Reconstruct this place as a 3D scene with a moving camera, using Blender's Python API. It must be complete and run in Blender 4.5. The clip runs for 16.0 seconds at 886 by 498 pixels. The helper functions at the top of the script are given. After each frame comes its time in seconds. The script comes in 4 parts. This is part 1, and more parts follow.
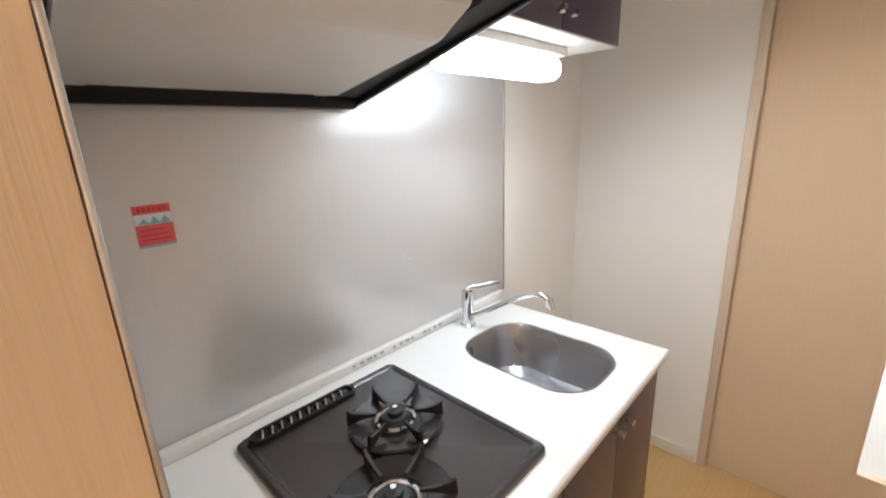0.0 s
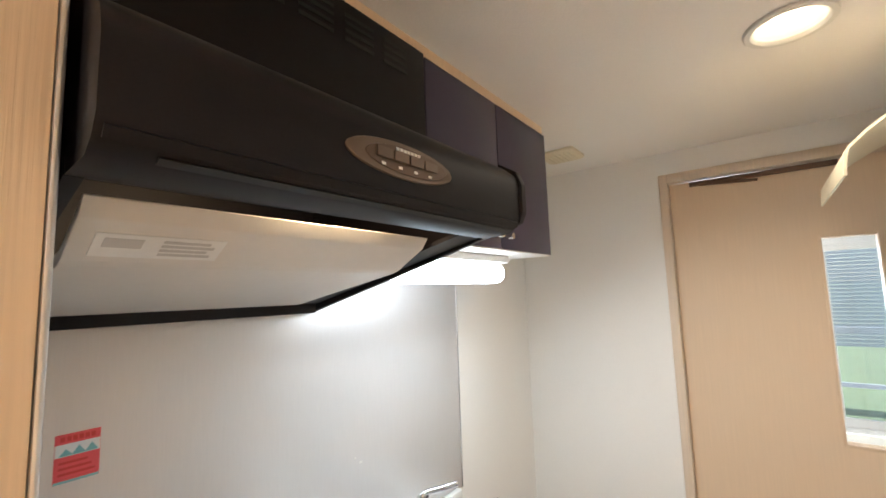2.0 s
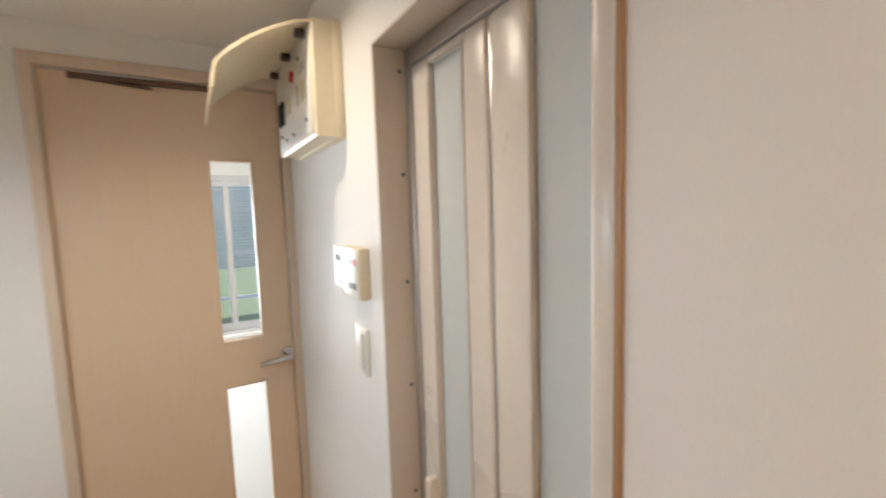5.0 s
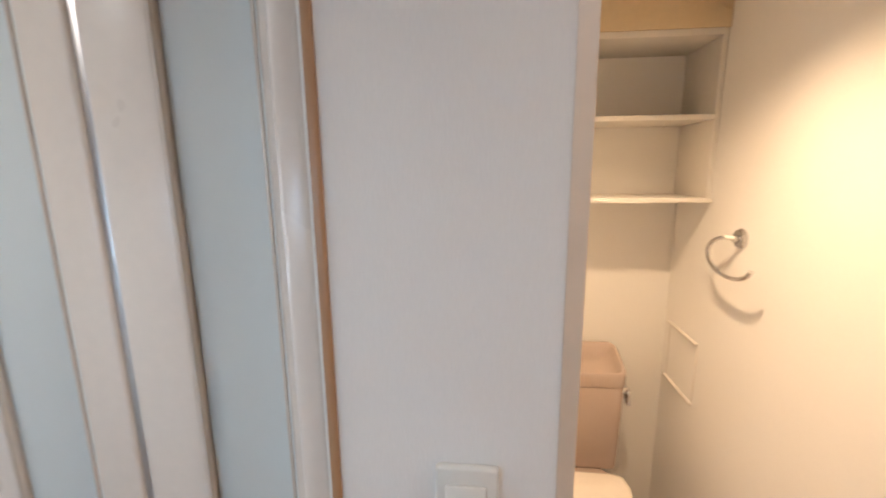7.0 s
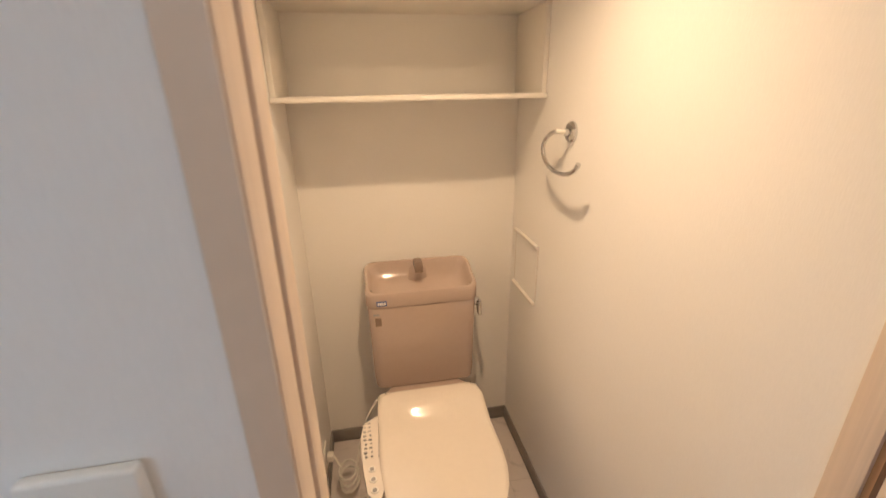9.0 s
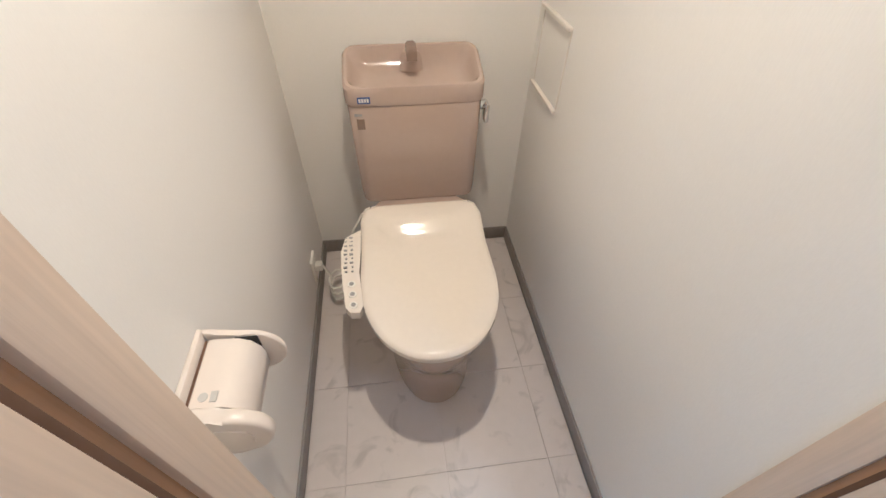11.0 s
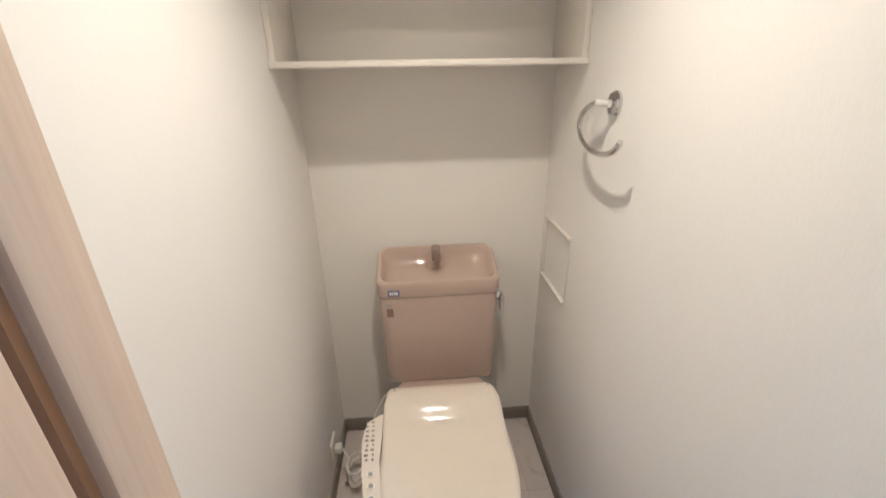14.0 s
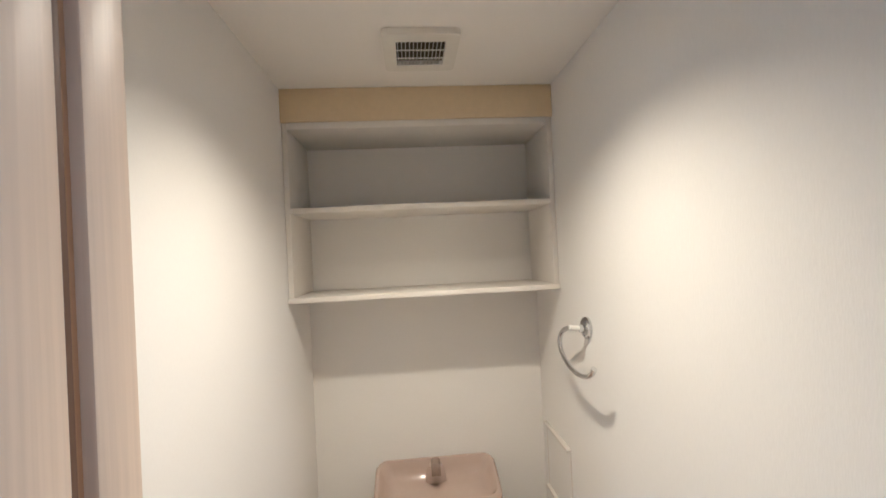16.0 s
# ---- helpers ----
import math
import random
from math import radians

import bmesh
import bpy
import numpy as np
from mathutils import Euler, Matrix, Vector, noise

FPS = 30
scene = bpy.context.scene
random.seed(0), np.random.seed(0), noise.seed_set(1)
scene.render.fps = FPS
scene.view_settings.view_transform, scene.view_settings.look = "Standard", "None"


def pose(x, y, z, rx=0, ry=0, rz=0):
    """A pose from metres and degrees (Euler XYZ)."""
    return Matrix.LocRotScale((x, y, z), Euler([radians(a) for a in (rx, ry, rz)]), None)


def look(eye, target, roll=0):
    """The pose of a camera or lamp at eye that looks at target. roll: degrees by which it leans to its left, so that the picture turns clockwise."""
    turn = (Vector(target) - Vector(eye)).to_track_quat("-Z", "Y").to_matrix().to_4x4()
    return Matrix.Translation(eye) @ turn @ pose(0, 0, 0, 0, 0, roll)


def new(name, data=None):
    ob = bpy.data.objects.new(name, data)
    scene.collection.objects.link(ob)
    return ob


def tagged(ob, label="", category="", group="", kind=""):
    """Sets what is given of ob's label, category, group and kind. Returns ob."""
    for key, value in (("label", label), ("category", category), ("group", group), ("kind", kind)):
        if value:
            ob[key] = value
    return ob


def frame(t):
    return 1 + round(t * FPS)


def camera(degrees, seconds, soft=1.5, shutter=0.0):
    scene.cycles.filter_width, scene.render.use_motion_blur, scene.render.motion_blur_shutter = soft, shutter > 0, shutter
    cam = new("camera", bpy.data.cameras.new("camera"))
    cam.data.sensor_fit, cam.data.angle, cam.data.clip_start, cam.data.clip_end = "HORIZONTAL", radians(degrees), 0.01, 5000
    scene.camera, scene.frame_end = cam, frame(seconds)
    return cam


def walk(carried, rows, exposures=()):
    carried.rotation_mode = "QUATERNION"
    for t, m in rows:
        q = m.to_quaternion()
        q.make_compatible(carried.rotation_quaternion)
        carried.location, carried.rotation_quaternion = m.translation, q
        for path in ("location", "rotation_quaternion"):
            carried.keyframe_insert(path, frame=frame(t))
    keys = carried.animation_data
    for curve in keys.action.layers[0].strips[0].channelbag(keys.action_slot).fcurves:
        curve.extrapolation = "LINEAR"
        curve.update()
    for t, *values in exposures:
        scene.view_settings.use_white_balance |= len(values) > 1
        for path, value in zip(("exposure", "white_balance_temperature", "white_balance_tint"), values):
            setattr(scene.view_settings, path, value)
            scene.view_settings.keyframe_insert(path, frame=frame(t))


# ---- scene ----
cam = camera(93.4, 16.0, shutter=0.4)
PATH = [
    (0, (0.55, 0.022, 1.471), (1.936, 1.364, 0.945), -2.2),
    (0.5, (0.541, 0.02, 1.5), (1.988, 1.37, 1.206), -2.4),
    (1, (0.537, 0.011, 1.533), (2.023, 1.347, 1.452), -2.4),
    (1.5, (0.533, 0.0, 1.559), (2.055, 1.294, 1.653), -2.2),
    (2, (0.526, -0.008, 1.581), (2.106, 1.2, 1.79), -1.9),
    (2.5, (0.515, -0.002, 1.585), (2.194, 1.055, 1.841), -1.6),
    (3, (0.52, 0.017, 1.571), (2.309, 0.873, 1.831), -1.1),
    (3.5, (0.54, 0.02, 1.555), (2.448, 0.59, 1.744), -0.5),
    (4, (0.584, 0.019, 1.541), (2.572, 0.194, 1.675), -0.3),
    (4.5, (0.642, -0.012, 1.499), (2.582, -0.496, 1.52), -1.6),
    (5, (0.686, -0.104, 1.517), (2.396, -1.124, 1.336), -1.8),
    (5.2, (0.694, -0.129, 1.53), (2.329, -1.257, 1.295), -1.8),
    (7.3, (0.79, -0.08, 1.556), (0.789, -2.045, 1.186), -0.4),
    (7.7, (0.772, -0.092, 1.525), (0.575, -2.051, 1.172), -0.5),
    (8.2, (0.743, -0.119, 1.531), (0.418, -2.042, 1.086), -1.0),
    (8.6, (0.675, -0.171, 1.477), (0.347, -2.07, 0.94), -0.5),
    (9, (0.633, -0.241, 1.46), (0.3, -2.084, 0.756), -1.0),
    (9.3, (0.597, -0.291, 1.444), (0.302, -2.068, 0.575), -1.1),
    (9.7, (0.579, -0.369, 1.388), (0.315, -2.013, 0.28), -1.0),
    (10.2, (0.563, -0.405, 1.346), (0.332, -1.895, 0.032), -0.2),
    (12.3, (0.53, -0.429, 1.276), (0.357, -1.8, -0.169), 1.7),
    (12.5, (0.527, -0.424, 1.291), (0.365, -1.849, -0.102), 1.1),
    (13, (0.532, -0.405, 1.338), (0.383, -1.984, 0.119), 0.4),
    (13.5, (0.545, -0.388, 1.382), (0.398, -2.112, 0.379), -0.3),
    (14, (0.542, -0.37, 1.426), (0.406, -2.205, 0.642), -1.0),
    (14.5, (0.529, -0.355, 1.477), (0.409, -2.273, 0.921), -1.7),
    (15, (0.511, -0.328, 1.508), (0.394, -2.299, 1.189), -2.3),
    (15.5, (0.519, -0.306, 1.541), (0.384, -2.297, 1.409), -2.7),
    (16, (0.518, -0.282, 1.566), (0.364, -2.276, 1.581), -2.8),
]
EXPOSURES = [
    (0.0, 0.52, 6450, 14), (1.5, 0.6, 6350, 12), (2.5, 0.72, 6350, 10), (4.0, 0.52, 6900, 16), (5.2, 0.28, 6350, 12), (7.3, 0.20, 5600, 12), (8.6, 0.0, 5650, 14),
    (9.1, -0.1, 5550, 11), (9.6, -0.12, 4900, 8), (10.0, -0.08, 4380, 5), (12.3, 0.2, 4270, 4), (13.5, 0.0, 4270, 4), (14.5, -0.2, 4270, 4), (16.0, -0.2, 4270, 4),
]
walk(cam, [(t, look(eye, target, roll)) for t, eye, target, roll in PATH], EXPOSURES)

# ---- world, sun, lamps ----
SUN_EL, SUN_AZ = radians(45.6), radians(167.5)
world = bpy.data.worlds.new("sky")
scene.world = world
world.use_nodes = True
wn = world.node_tree.nodes
sky = wn.new("ShaderNodeTexSky")
sky.sky_type, sky.sun_disc, sky.sun_elevation, sky.sun_rotation = "NISHITA", False, SUN_EL, SUN_AZ
wn["Background"].inputs["Strength"].default_value = 0.15
world.node_tree.links.new(sky.outputs[0], wn["Background"].inputs["Color"])


def lamp(name, kind, power, colour, m, **more):
    data = bpy.data.lights.new(name, kind)
    data.energy, data.color = power, colour
    for key, value in more.items():
        if key == "radius":
            data.shadow_soft_size = value
        elif key == "size":
            data.shape, data.size, data.size_y = "RECTANGLE", value[0], value[1]
        elif key == "cone":
            data.spot_size, data.spot_blend = radians(value[0]), value[1]
        elif key == "angle":
            data.angle = radians(value)
    ob = new(name, data)
    ob.matrix_world = m
    return ob


WARM, AMBER = (1.0, 0.86, 0.69), (1.0, 0.65, 0.335)
lamp("sun", "SUN", 4.5, (1.0, 0.96, 0.90), look((2, -9, 9.4), (0, 0, 0)), angle=0.5)
lamp("hall_downlight_bulb", "SPOT", 13, WARM, look((1.655, -0.098, 2.136), (1.655, -0.098, 0)), radius=0.035, cone=(146, 0.8))
lamp("toilet_downlight_bulb", "SPOT", 60, AMBER, look((0.47, -0.99, 2.046), (0.47, -0.99, 0)), radius=0.025, cone=(128, 0.95))
lamp("kitchen_tube_light", "AREA", 3.7, (0.70, 0.88, 1.0), look((1.47, 0.655, 1.598), (1.47, 0.30, 0.9)), size=(0.44, 0.06))
lamp("hood_bulb", "POINT", 1.5, (1.0, 0.70, 0.42), pose(0.89, 0.462, 1.728), radius=0.012)
# added fill spot, out of view, brightens the west end of the hall
lamp("entrance_downlight_bulb", "SPOT", 14, (1.0, 0.92, 0.82), look((-0.25, 0.0, 2.122), (-0.25, 0.0, 0)), radius=0.035, cone=(165, 0.4))
# added lamp beside the sight line, boosts the window's daylight in the room
lamp("window_daylight", "AREA", 55, (0.86, 0.94, 1.0), look((5.25, 0.42, 1.15), (2.5, 0.2, 0.7)), size=(0.6, 1.5))


# ---- materials ----
def mat(name, colour, rough=0.5, metal=0.0, bump=0.0, scale=60.0, stretch=(1, 1, 1), vary=0.06, coat=0.0, stain=1.6):
    """Two scales of variation: broad stains and fine grain, with a little relief."""
    m = bpy.data.materials.new(name)
    m.use_nodes = True
    nt = m.node_tree
    n, link = nt.nodes, nt.links.new
    b = n["Principled BSDF"]
    b.inputs["Roughness"].default_value, b.inputs["Metallic"].default_value = rough, metal
    b.inputs["Coat Weight"].default_value = coat
    b.inputs["Coat Roughness"].default_value = 0.06
    co = n.new("ShaderNodeTexCoord")
    mp = n.new("ShaderNodeMapping")
    mp.inputs["Scale"].default_value = stretch
    link(co.outputs["Object"], mp.inputs["Vector"])
    fine, broad = n.new("ShaderNodeTexNoise"), n.new("ShaderNodeTexNoise")
    fine.inputs["Scale"].default_value, fine.inputs["Detail"].default_value = scale, 3.0
    broad.inputs["Scale"].default_value, broad.inputs["Detail"].default_value = stain, 4.0
    link(mp.outputs[0], fine.inputs["Vector"])
    link(co.outputs["Object"], broad.inputs["Vector"])
    add = n.new("ShaderNodeMath")
    add.operation = "ADD"
    link(fine.outputs["Fac"], add.inputs[0])
    link(broad.outputs["Fac"], add.inputs[1])
    ramp = n.new("ShaderNodeMapRange")
    ramp.inputs["From Min"].default_value, ramp.inputs["From Max"].default_value = 0.6, 1.4
    link(add.outputs[0], ramp.inputs["Value"])
    mix = n.new("ShaderNodeMix")
    mix.data_type = "RGBA"
    mix.inputs["A"].default_value = (*[c * (1 - vary) for c in colour], 1)
    mix.inputs["B"].default_value = (*[min(1, c * (1 + vary)) for c in colour], 1)
    link(ramp.outputs[0], mix.inputs["Factor"])
    link(mix.outputs["Result"], b.inputs["Base Color"])
    rr = n.new("ShaderNodeMapRange")
    rr.inputs["To Min"].default_value, rr.inputs["To Max"].default_value = max(0.02, rough * 0.85), min(1, rough * 1.15)
    link(broad.outputs["Fac"], rr.inputs["Value"])
    link(rr.outputs[0], b.inputs["Roughness"])
    if bump:
        bp = n.new("ShaderNodeBump")
        bp.inputs["Strength"].default_value, bp.inputs["Distance"].default_value = bump, 0.002
        link(fine.outputs["Fac"], bp.inputs["Height"])
        link(bp.outputs[0], b.inputs["Normal"])
    return m


def glow(name, colour, strength):
    m = bpy.data.materials.new(name)
    m.use_nodes = True
    b = m.node_tree.nodes["Principled BSDF"]
    b.inputs["Base Color"].default_value = (*colour, 1)
    b.inputs["Emission Color"].default_value = (*colour, 1)
    b.inputs["Emission Strength"].default_value = strength
    return m


def glassy(name, colour, rough, ior=1.45, transmission=1.0):
    m = bpy.data.materials.new(name)
    m.use_nodes = True
    b = m.node_tree.nodes["Principled BSDF"]
    b.inputs["Base Color"].default_value = (*colour, 1)
    b.inputs["Roughness"].default_value = rough
    b.inputs["IOR"].default_value = ior
    b.inputs["Transmission Weight"].default_value = transmission
    return m


WALLPAPER = mat("embossed white wallpaper", (0.86, 0.835, 0.79), 0.75, bump=0.15, scale=330, stretch=(1.6, 1.6, 0.30), vary=0.025)
CEILING = mat("ceiling paper", (0.90, 0.865, 0.81), 0.8, bump=0.3, scale=220, vary=0.02)
FLOOR = mat("honey wood floor", (0.62, 0.40, 0.17), 0.4, bump=0.15, scale=50, stretch=(0.15, 2, 1), vary=0.12)
ROOM_FLOOR = mat("pale room floor", (0.70, 0.67, 0.62), 0.25, bump=0.1, scale=50, stretch=(0.15, 2, 1), vary=0.08)
BEECH = mat("beech sheet", (0.77, 0.57, 0.37), 0.45, bump=0.25, scale=90, stretch=(3, 3, 0.06), vary=0.09)
DOOR_WOOD = mat("pale door sheet", (0.74, 0.56, 0.39), 0.4, bump=0.12, scale=90, stretch=(3, 3, 0.06), vary=0.05)
BEAD_WOOD = mat("bead wood", (0.42, 0.24, 0.12), 0.42, bump=0.2, scale=90, stretch=(3, 3, 0.06), vary=0.10)
FRAME_WOOD = mat("frame wood", (0.70, 0.57, 0.44), 0.42, bump=0.12, scale=90, stretch=(3, 3, 0.06), vary=0.10)
GROOVE = mat("brown seal", (0.13, 0.07, 0.04), 0.6)
BASEBOARD = mat("grey vinyl baseboard", (0.25, 0.23, 0.215), 0.5, vary=0.1)
WHITE_TRIM = mat("white trim", (0.78, 0.73, 0.66), 0.4)
STEEL_WALL = mat("brushed enamel panel", (0.70, 0.69, 0.685), 0.42, metal=0.5, bump=0.04, scale=400, stretch=(1, 1, 0.05), vary=0.03)
STEEL = mat("brushed sink steel", (0.46, 0.46, 0.48), 0.28, metal=1.0, bump=0.05, scale=300, vary=0.06)
CHROME = mat("chrome", (0.70, 0.70, 0.71), 0.06, metal=1.0, vary=0.02)
ALU = mat("aluminium", (0.62, 0.62, 0.63), 0.35, metal=1.0, vary=0.05)
COUNTER = mat("white acrylic counter", (0.77, 0.76, 0.735), 0.22, scale=500, vary=0.03)
CABINET = mat("aubergine laminate", (0.045, 0.035, 0.068), 0.3, bump=0.05, scale=250, vary=0.12)
LOWER = mat("brown-purple laminate", (0.095, 0.056, 0.056), 0.32, bump=0.05, scale=250, vary=0.12)
BOARD = mat("white board", (0.78, 0.76, 0.72), 0.5)
HOOD = mat("black hood paint", (0.010, 0.008, 0.009), 0.5, bump=0.05, scale=400, vary=0.2)
HOOD.node_tree.nodes["Principled BSDF"].inputs["Specular IOR Level"].default_value = 0.22
HOOD_IN = mat("hood inside", (0.012, 0.010, 0.014), 0.5, vary=0.2)
PLATE = mat("hood current plate", (0.72, 0.68, 0.62), 0.35, vary=0.03)
ENAMEL = mat("dark grey enamel", (0.040, 0.035, 0.035), 0.18, scale=350, vary=0.15)
DISH = mat("glossy black enamel", (0.030, 0.027, 0.028), 0.14, vary=0.1)
IRON = mat("cast iron", (0.012, 0.012, 0.012), 0.55, bump=0.3, scale=200, vary=0.2)
SPOUT = mat("brownish spout plastic", (0.27, 0.20, 0.155), 0.25)
BRONZE = mat("bronze badge", (0.11, 0.072, 0.05), 0.4, metal=0.4)
BRONZE_LIGHT = mat("badge keys", (0.14, 0.10, 0.072), 0.45, metal=0.3)
IVORY = mat("aged ivory plastic", (0.78, 0.69, 0.50), 0.4, vary=0.04)
IVORY_WHITE = mat("ivory plastic", (0.80, 0.77, 0.70), 0.4, vary=0.03)
DOORFRAME = mat("beige resin frame", (0.66, 0.58, 0.49), 0.4, vary=0.03)
BATH_SASH = mat("cream resin sash", (0.78, 0.70, 0.61), 0.28, vary=0.03)
GASKET = mat("grey gasket", (0.20, 0.20, 0.20), 0.6)
CERAMIC = mat("pinkish beige ceramic", (0.50, 0.395, 0.33), 0.07, vary=0.02, coat=0.6)
SEAT = mat("ivory toilet plastic", (0.81, 0.74, 0.65), 0.12, vary=0.02, coat=0.3)
HOLDER = mat("beige holder plastic", (0.76, 0.685, 0.61), 0.3, vary=0.02)
BLACK = mat("black", (0.012, 0.012, 0.012), 0.5)
GREY_INK = mat("grey print", (0.32, 0.31, 0.30), 0.6)
PALE_INK = mat("pale print", (0.56, 0.54, 0.51), 0.6)
RED = mat("red sticker", (0.80, 0.10, 0.11), 0.5)
RED_DARK = mat("red button", (0.65, 0.05, 0.04), 0.4)
TEAL = mat("teal print", (0.22, 0.50, 0.52), 0.5)
PAPER = mat("white label paper", (0.80, 0.79, 0.76), 0.6)
BLUE = mat("blue label", (0.05, 0.10, 0.30), 0.5)
LCD = mat("lcd", (0.30, 0.36, 0.40), 0.2)
SHELF = mat("white shelf board", (0.80, 0.76, 0.69), 0.5, vary=0.02)
BAND = mat("yellowish fascia board", (0.74, 0.60, 0.38), 0.55, vary=0.04)
FLUOR = glow("lit tube cover", (0.84, 0.93, 1.0), 7.0)
BULB = glow("lit bulb", (1.0, 0.86, 0.66), 3.0)
HOODLAMP = glow("lit hood lamp", (1.0, 0.76, 0.46), 10.0)
FROST = glassy("frosted pane", (0.83, 0.86, 0.83), 0.5, 1.2, 0.25)
CLEAR = glassy("clear pane", (0.97, 0.99, 0.99), 0.0)
FENCE = mat("grey-blue fence", (0.50, 0.56, 0.64), 0.6, vary=0.06)
GRASS = mat("lawn", (0.19, 0.26, 0.15), 0.9, bump=0.6, scale=40, vary=0.3)
CONCRETE = mat("concrete", (0.42, 0.42, 0.41), 0.85, bump=0.3, scale=30, vary=0.12)


def marble():
    m = mat("pale marbled vinyl tile", (0.66, 0.60, 0.565), 0.35, bump=0.05, scale=30, vary=0.03)
    nt = m.node_tree
    n, link = nt.nodes, nt.links.new
    b = n["Principled BSDF"]
    old = b.inputs["Base Color"].links[0].from_socket
    info, co = n.new("ShaderNodeObjectInfo"), n.new("ShaderNodeTexCoord")
    off = n.new("ShaderNodeVectorMath")
    off.operation = "MULTIPLY_ADD"
    off.inputs[1].default_value = (7, 7, 7)
    link(info.outputs["Random"], off.inputs[0])
    link(co.outputs["Object"], off.inputs[2])
    v = n.new("ShaderNodeTexNoise")
    v.inputs["Scale"].default_value, v.inputs["Detail"].default_value, v.inputs["Distortion"].default_value = 9, 5, 1.6
    link(off.outputs[0], v.inputs["Vector"])
    r = n.new("ShaderNodeValToRGB")
    r.color_ramp.elements[0].position, r.color_ramp.elements[1].position = 0.30, 0.43
    r.color_ramp.elements[0].color, r.color_ramp.elements[1].color = (0.55, 0.55, 0.56, 1), (1, 1, 1, 1)
    link(v.outputs["Fac"], r.inputs["Fac"])
    mul = n.new("ShaderNodeMix")
    mul.data_type, mul.blend_type = "RGBA", "MULTIPLY"
    mul.inputs["Factor"].default_value = 0.5
    link(old, mul.inputs["A"])
    link(r.outputs["Color"], mul.inputs["B"])
    link(mul.outputs["Result"], b.inputs["Base Color"])
    return m


MARBLE = marble()

# ---- builders ----
BASE = {}


def thing(name, base, label, category, group="", kind=""):
    ob = new(name)
    ob.location = base
    ob.empty_display_size = 0.05
    BASE[ob] = Vector(base)
    return tagged(ob, label, category, group, kind)


def smooth(me, angle=35):
    me.shade_smooth()
    me.set_sharp_from_angle(angle=radians(angle))


def part(name, bm, material, parent=None, label=""):
    """One mesh object, given in world metres, under a thing or a part."""
    base = BASE[parent] if parent else Vector((0, 0, 0))
    bmesh.ops.translate(bm, verts=bm.verts, vec=-base)
    bmesh.ops.recalc_face_normals(bm, faces=bm.faces)
    me = bpy.data.meshes.new(name)
    bm.to_mesh(me)
    bm.free()
    me.materials.append(material)
    smooth(me)
    ob = new(name, me)
    ob.parent = parent
    BASE[ob] = base
    if label:
        tagged(ob, label)
    return ob


def box(x0, x1, y0, y1, z0, z1, bevel=0.0, segments=2, bm=None):
    bm = bm or bmesh.new()
    made = bmesh.ops.create_cube(bm, size=1)["verts"]
    for v in made:
        v.co = Vector(((x0 + x1) / 2 + v.co.x * (x1 - x0), (y0 + y1) / 2 + v.co.y * (y1 - y0), (z0 + z1) / 2 + v.co.z * (z1 - z0)))
    if bevel:
        edges = list({e for v in made for e in v.link_edges})
        bmesh.ops.bevel(bm, geom=edges, offset=bevel, segments=segments, affect="EDGES", profile=0.5)
    return bm


def rod(p0, p1, r0, r1=None, sides=20, bm=None):
    bm = bm or bmesh.new()
    p0, p1 = Vector(p0), Vector(p1)
    turn = (p1 - p0).to_track_quat("Z", "Y").to_matrix().to_4x4()
    bmesh.ops.create_cone(bm, cap_ends=True, segments=sides, radius1=r0, radius2=r0 if r1 is None else r1,
                          depth=(p1 - p0).length, matrix=Matrix.Translation((p0 + p1) / 2) @ turn)
    return bm


def tube(points, radius, sides=12, bm=None):
    """A round bar along a line of points."""
    bm = bm or bmesh.new()
    pts = [Vector(p) for p in points]
    rings = []
    up = None
    for i, p in enumerate(pts):
        d = (pts[min(i + 1, len(pts) - 1)] - pts[max(i - 1, 0)]).normalized()
        if up is None:
            up = d.orthogonal().normalized()
        up = (up - d * up.dot(d)).normalized()
        side = d.cross(up)
        rings.append([bm.verts.new(p + radius * (math.cos(a) * up + math.sin(a) * side)) for a in np.linspace(0, 2 * math.pi, sides, endpoint=False)])
    for a, b in zip(rings, rings[1:]):
        for i in range(sides):
            bm.faces.new((a[i], a[(i + 1) % sides], b[(i + 1) % sides], b[i]))
    bm.faces.new(rings[0])
    bm.faces.new(rings[-1])
    return bm


def loft(rings, cap0=True, cap1=True, bm=None):
    bm = bm or bmesh.new()
    made = [[bm.verts.new(p) for p in ring] for ring in rings]
    n = len(made[0])
    for a, b in zip(made, made[1:]):
        for i in range(n):
            bm.faces.new((a[i], a[(i + 1) % n], b[(i + 1) % n], b[i]))
    if cap0:
        bm.faces.new(made[0])
    if cap1:
        bm.faces.new(made[-1])
    return bm


def rounded(cx, cy, hx, hy, r, z, n=6):
    """A rounded rectangle as a ring of points at height z."""
    out = []
    for sx, sy, start in ((1, 1, 0), (-1, 1, 90), (-1, -1, 180), (1, -1, 270)):
        for k in range(n + 1):
            a = radians(start + 90 * k / n)
            out.append((cx + sx * (hx - r) + r * math.cos(a), cy + sy * (hy - r) + r * math.sin(a), z))
    return out


def prism(profile, x0, x1, bevel=0.0, bm=None):
    """A profile in y and z, drawn out along x."""
    bm = bm or bmesh.new()
    loft([[(x0, y, z) for y, z in profile], [(x1, y, z) for y, z in profile]], bm=bm)
    if bevel:
        bmesh.ops.bevel(bm, geom=list(bm.edges), offset=bevel, segments=2, affect="EDGES", profile=0.5)
    return bm


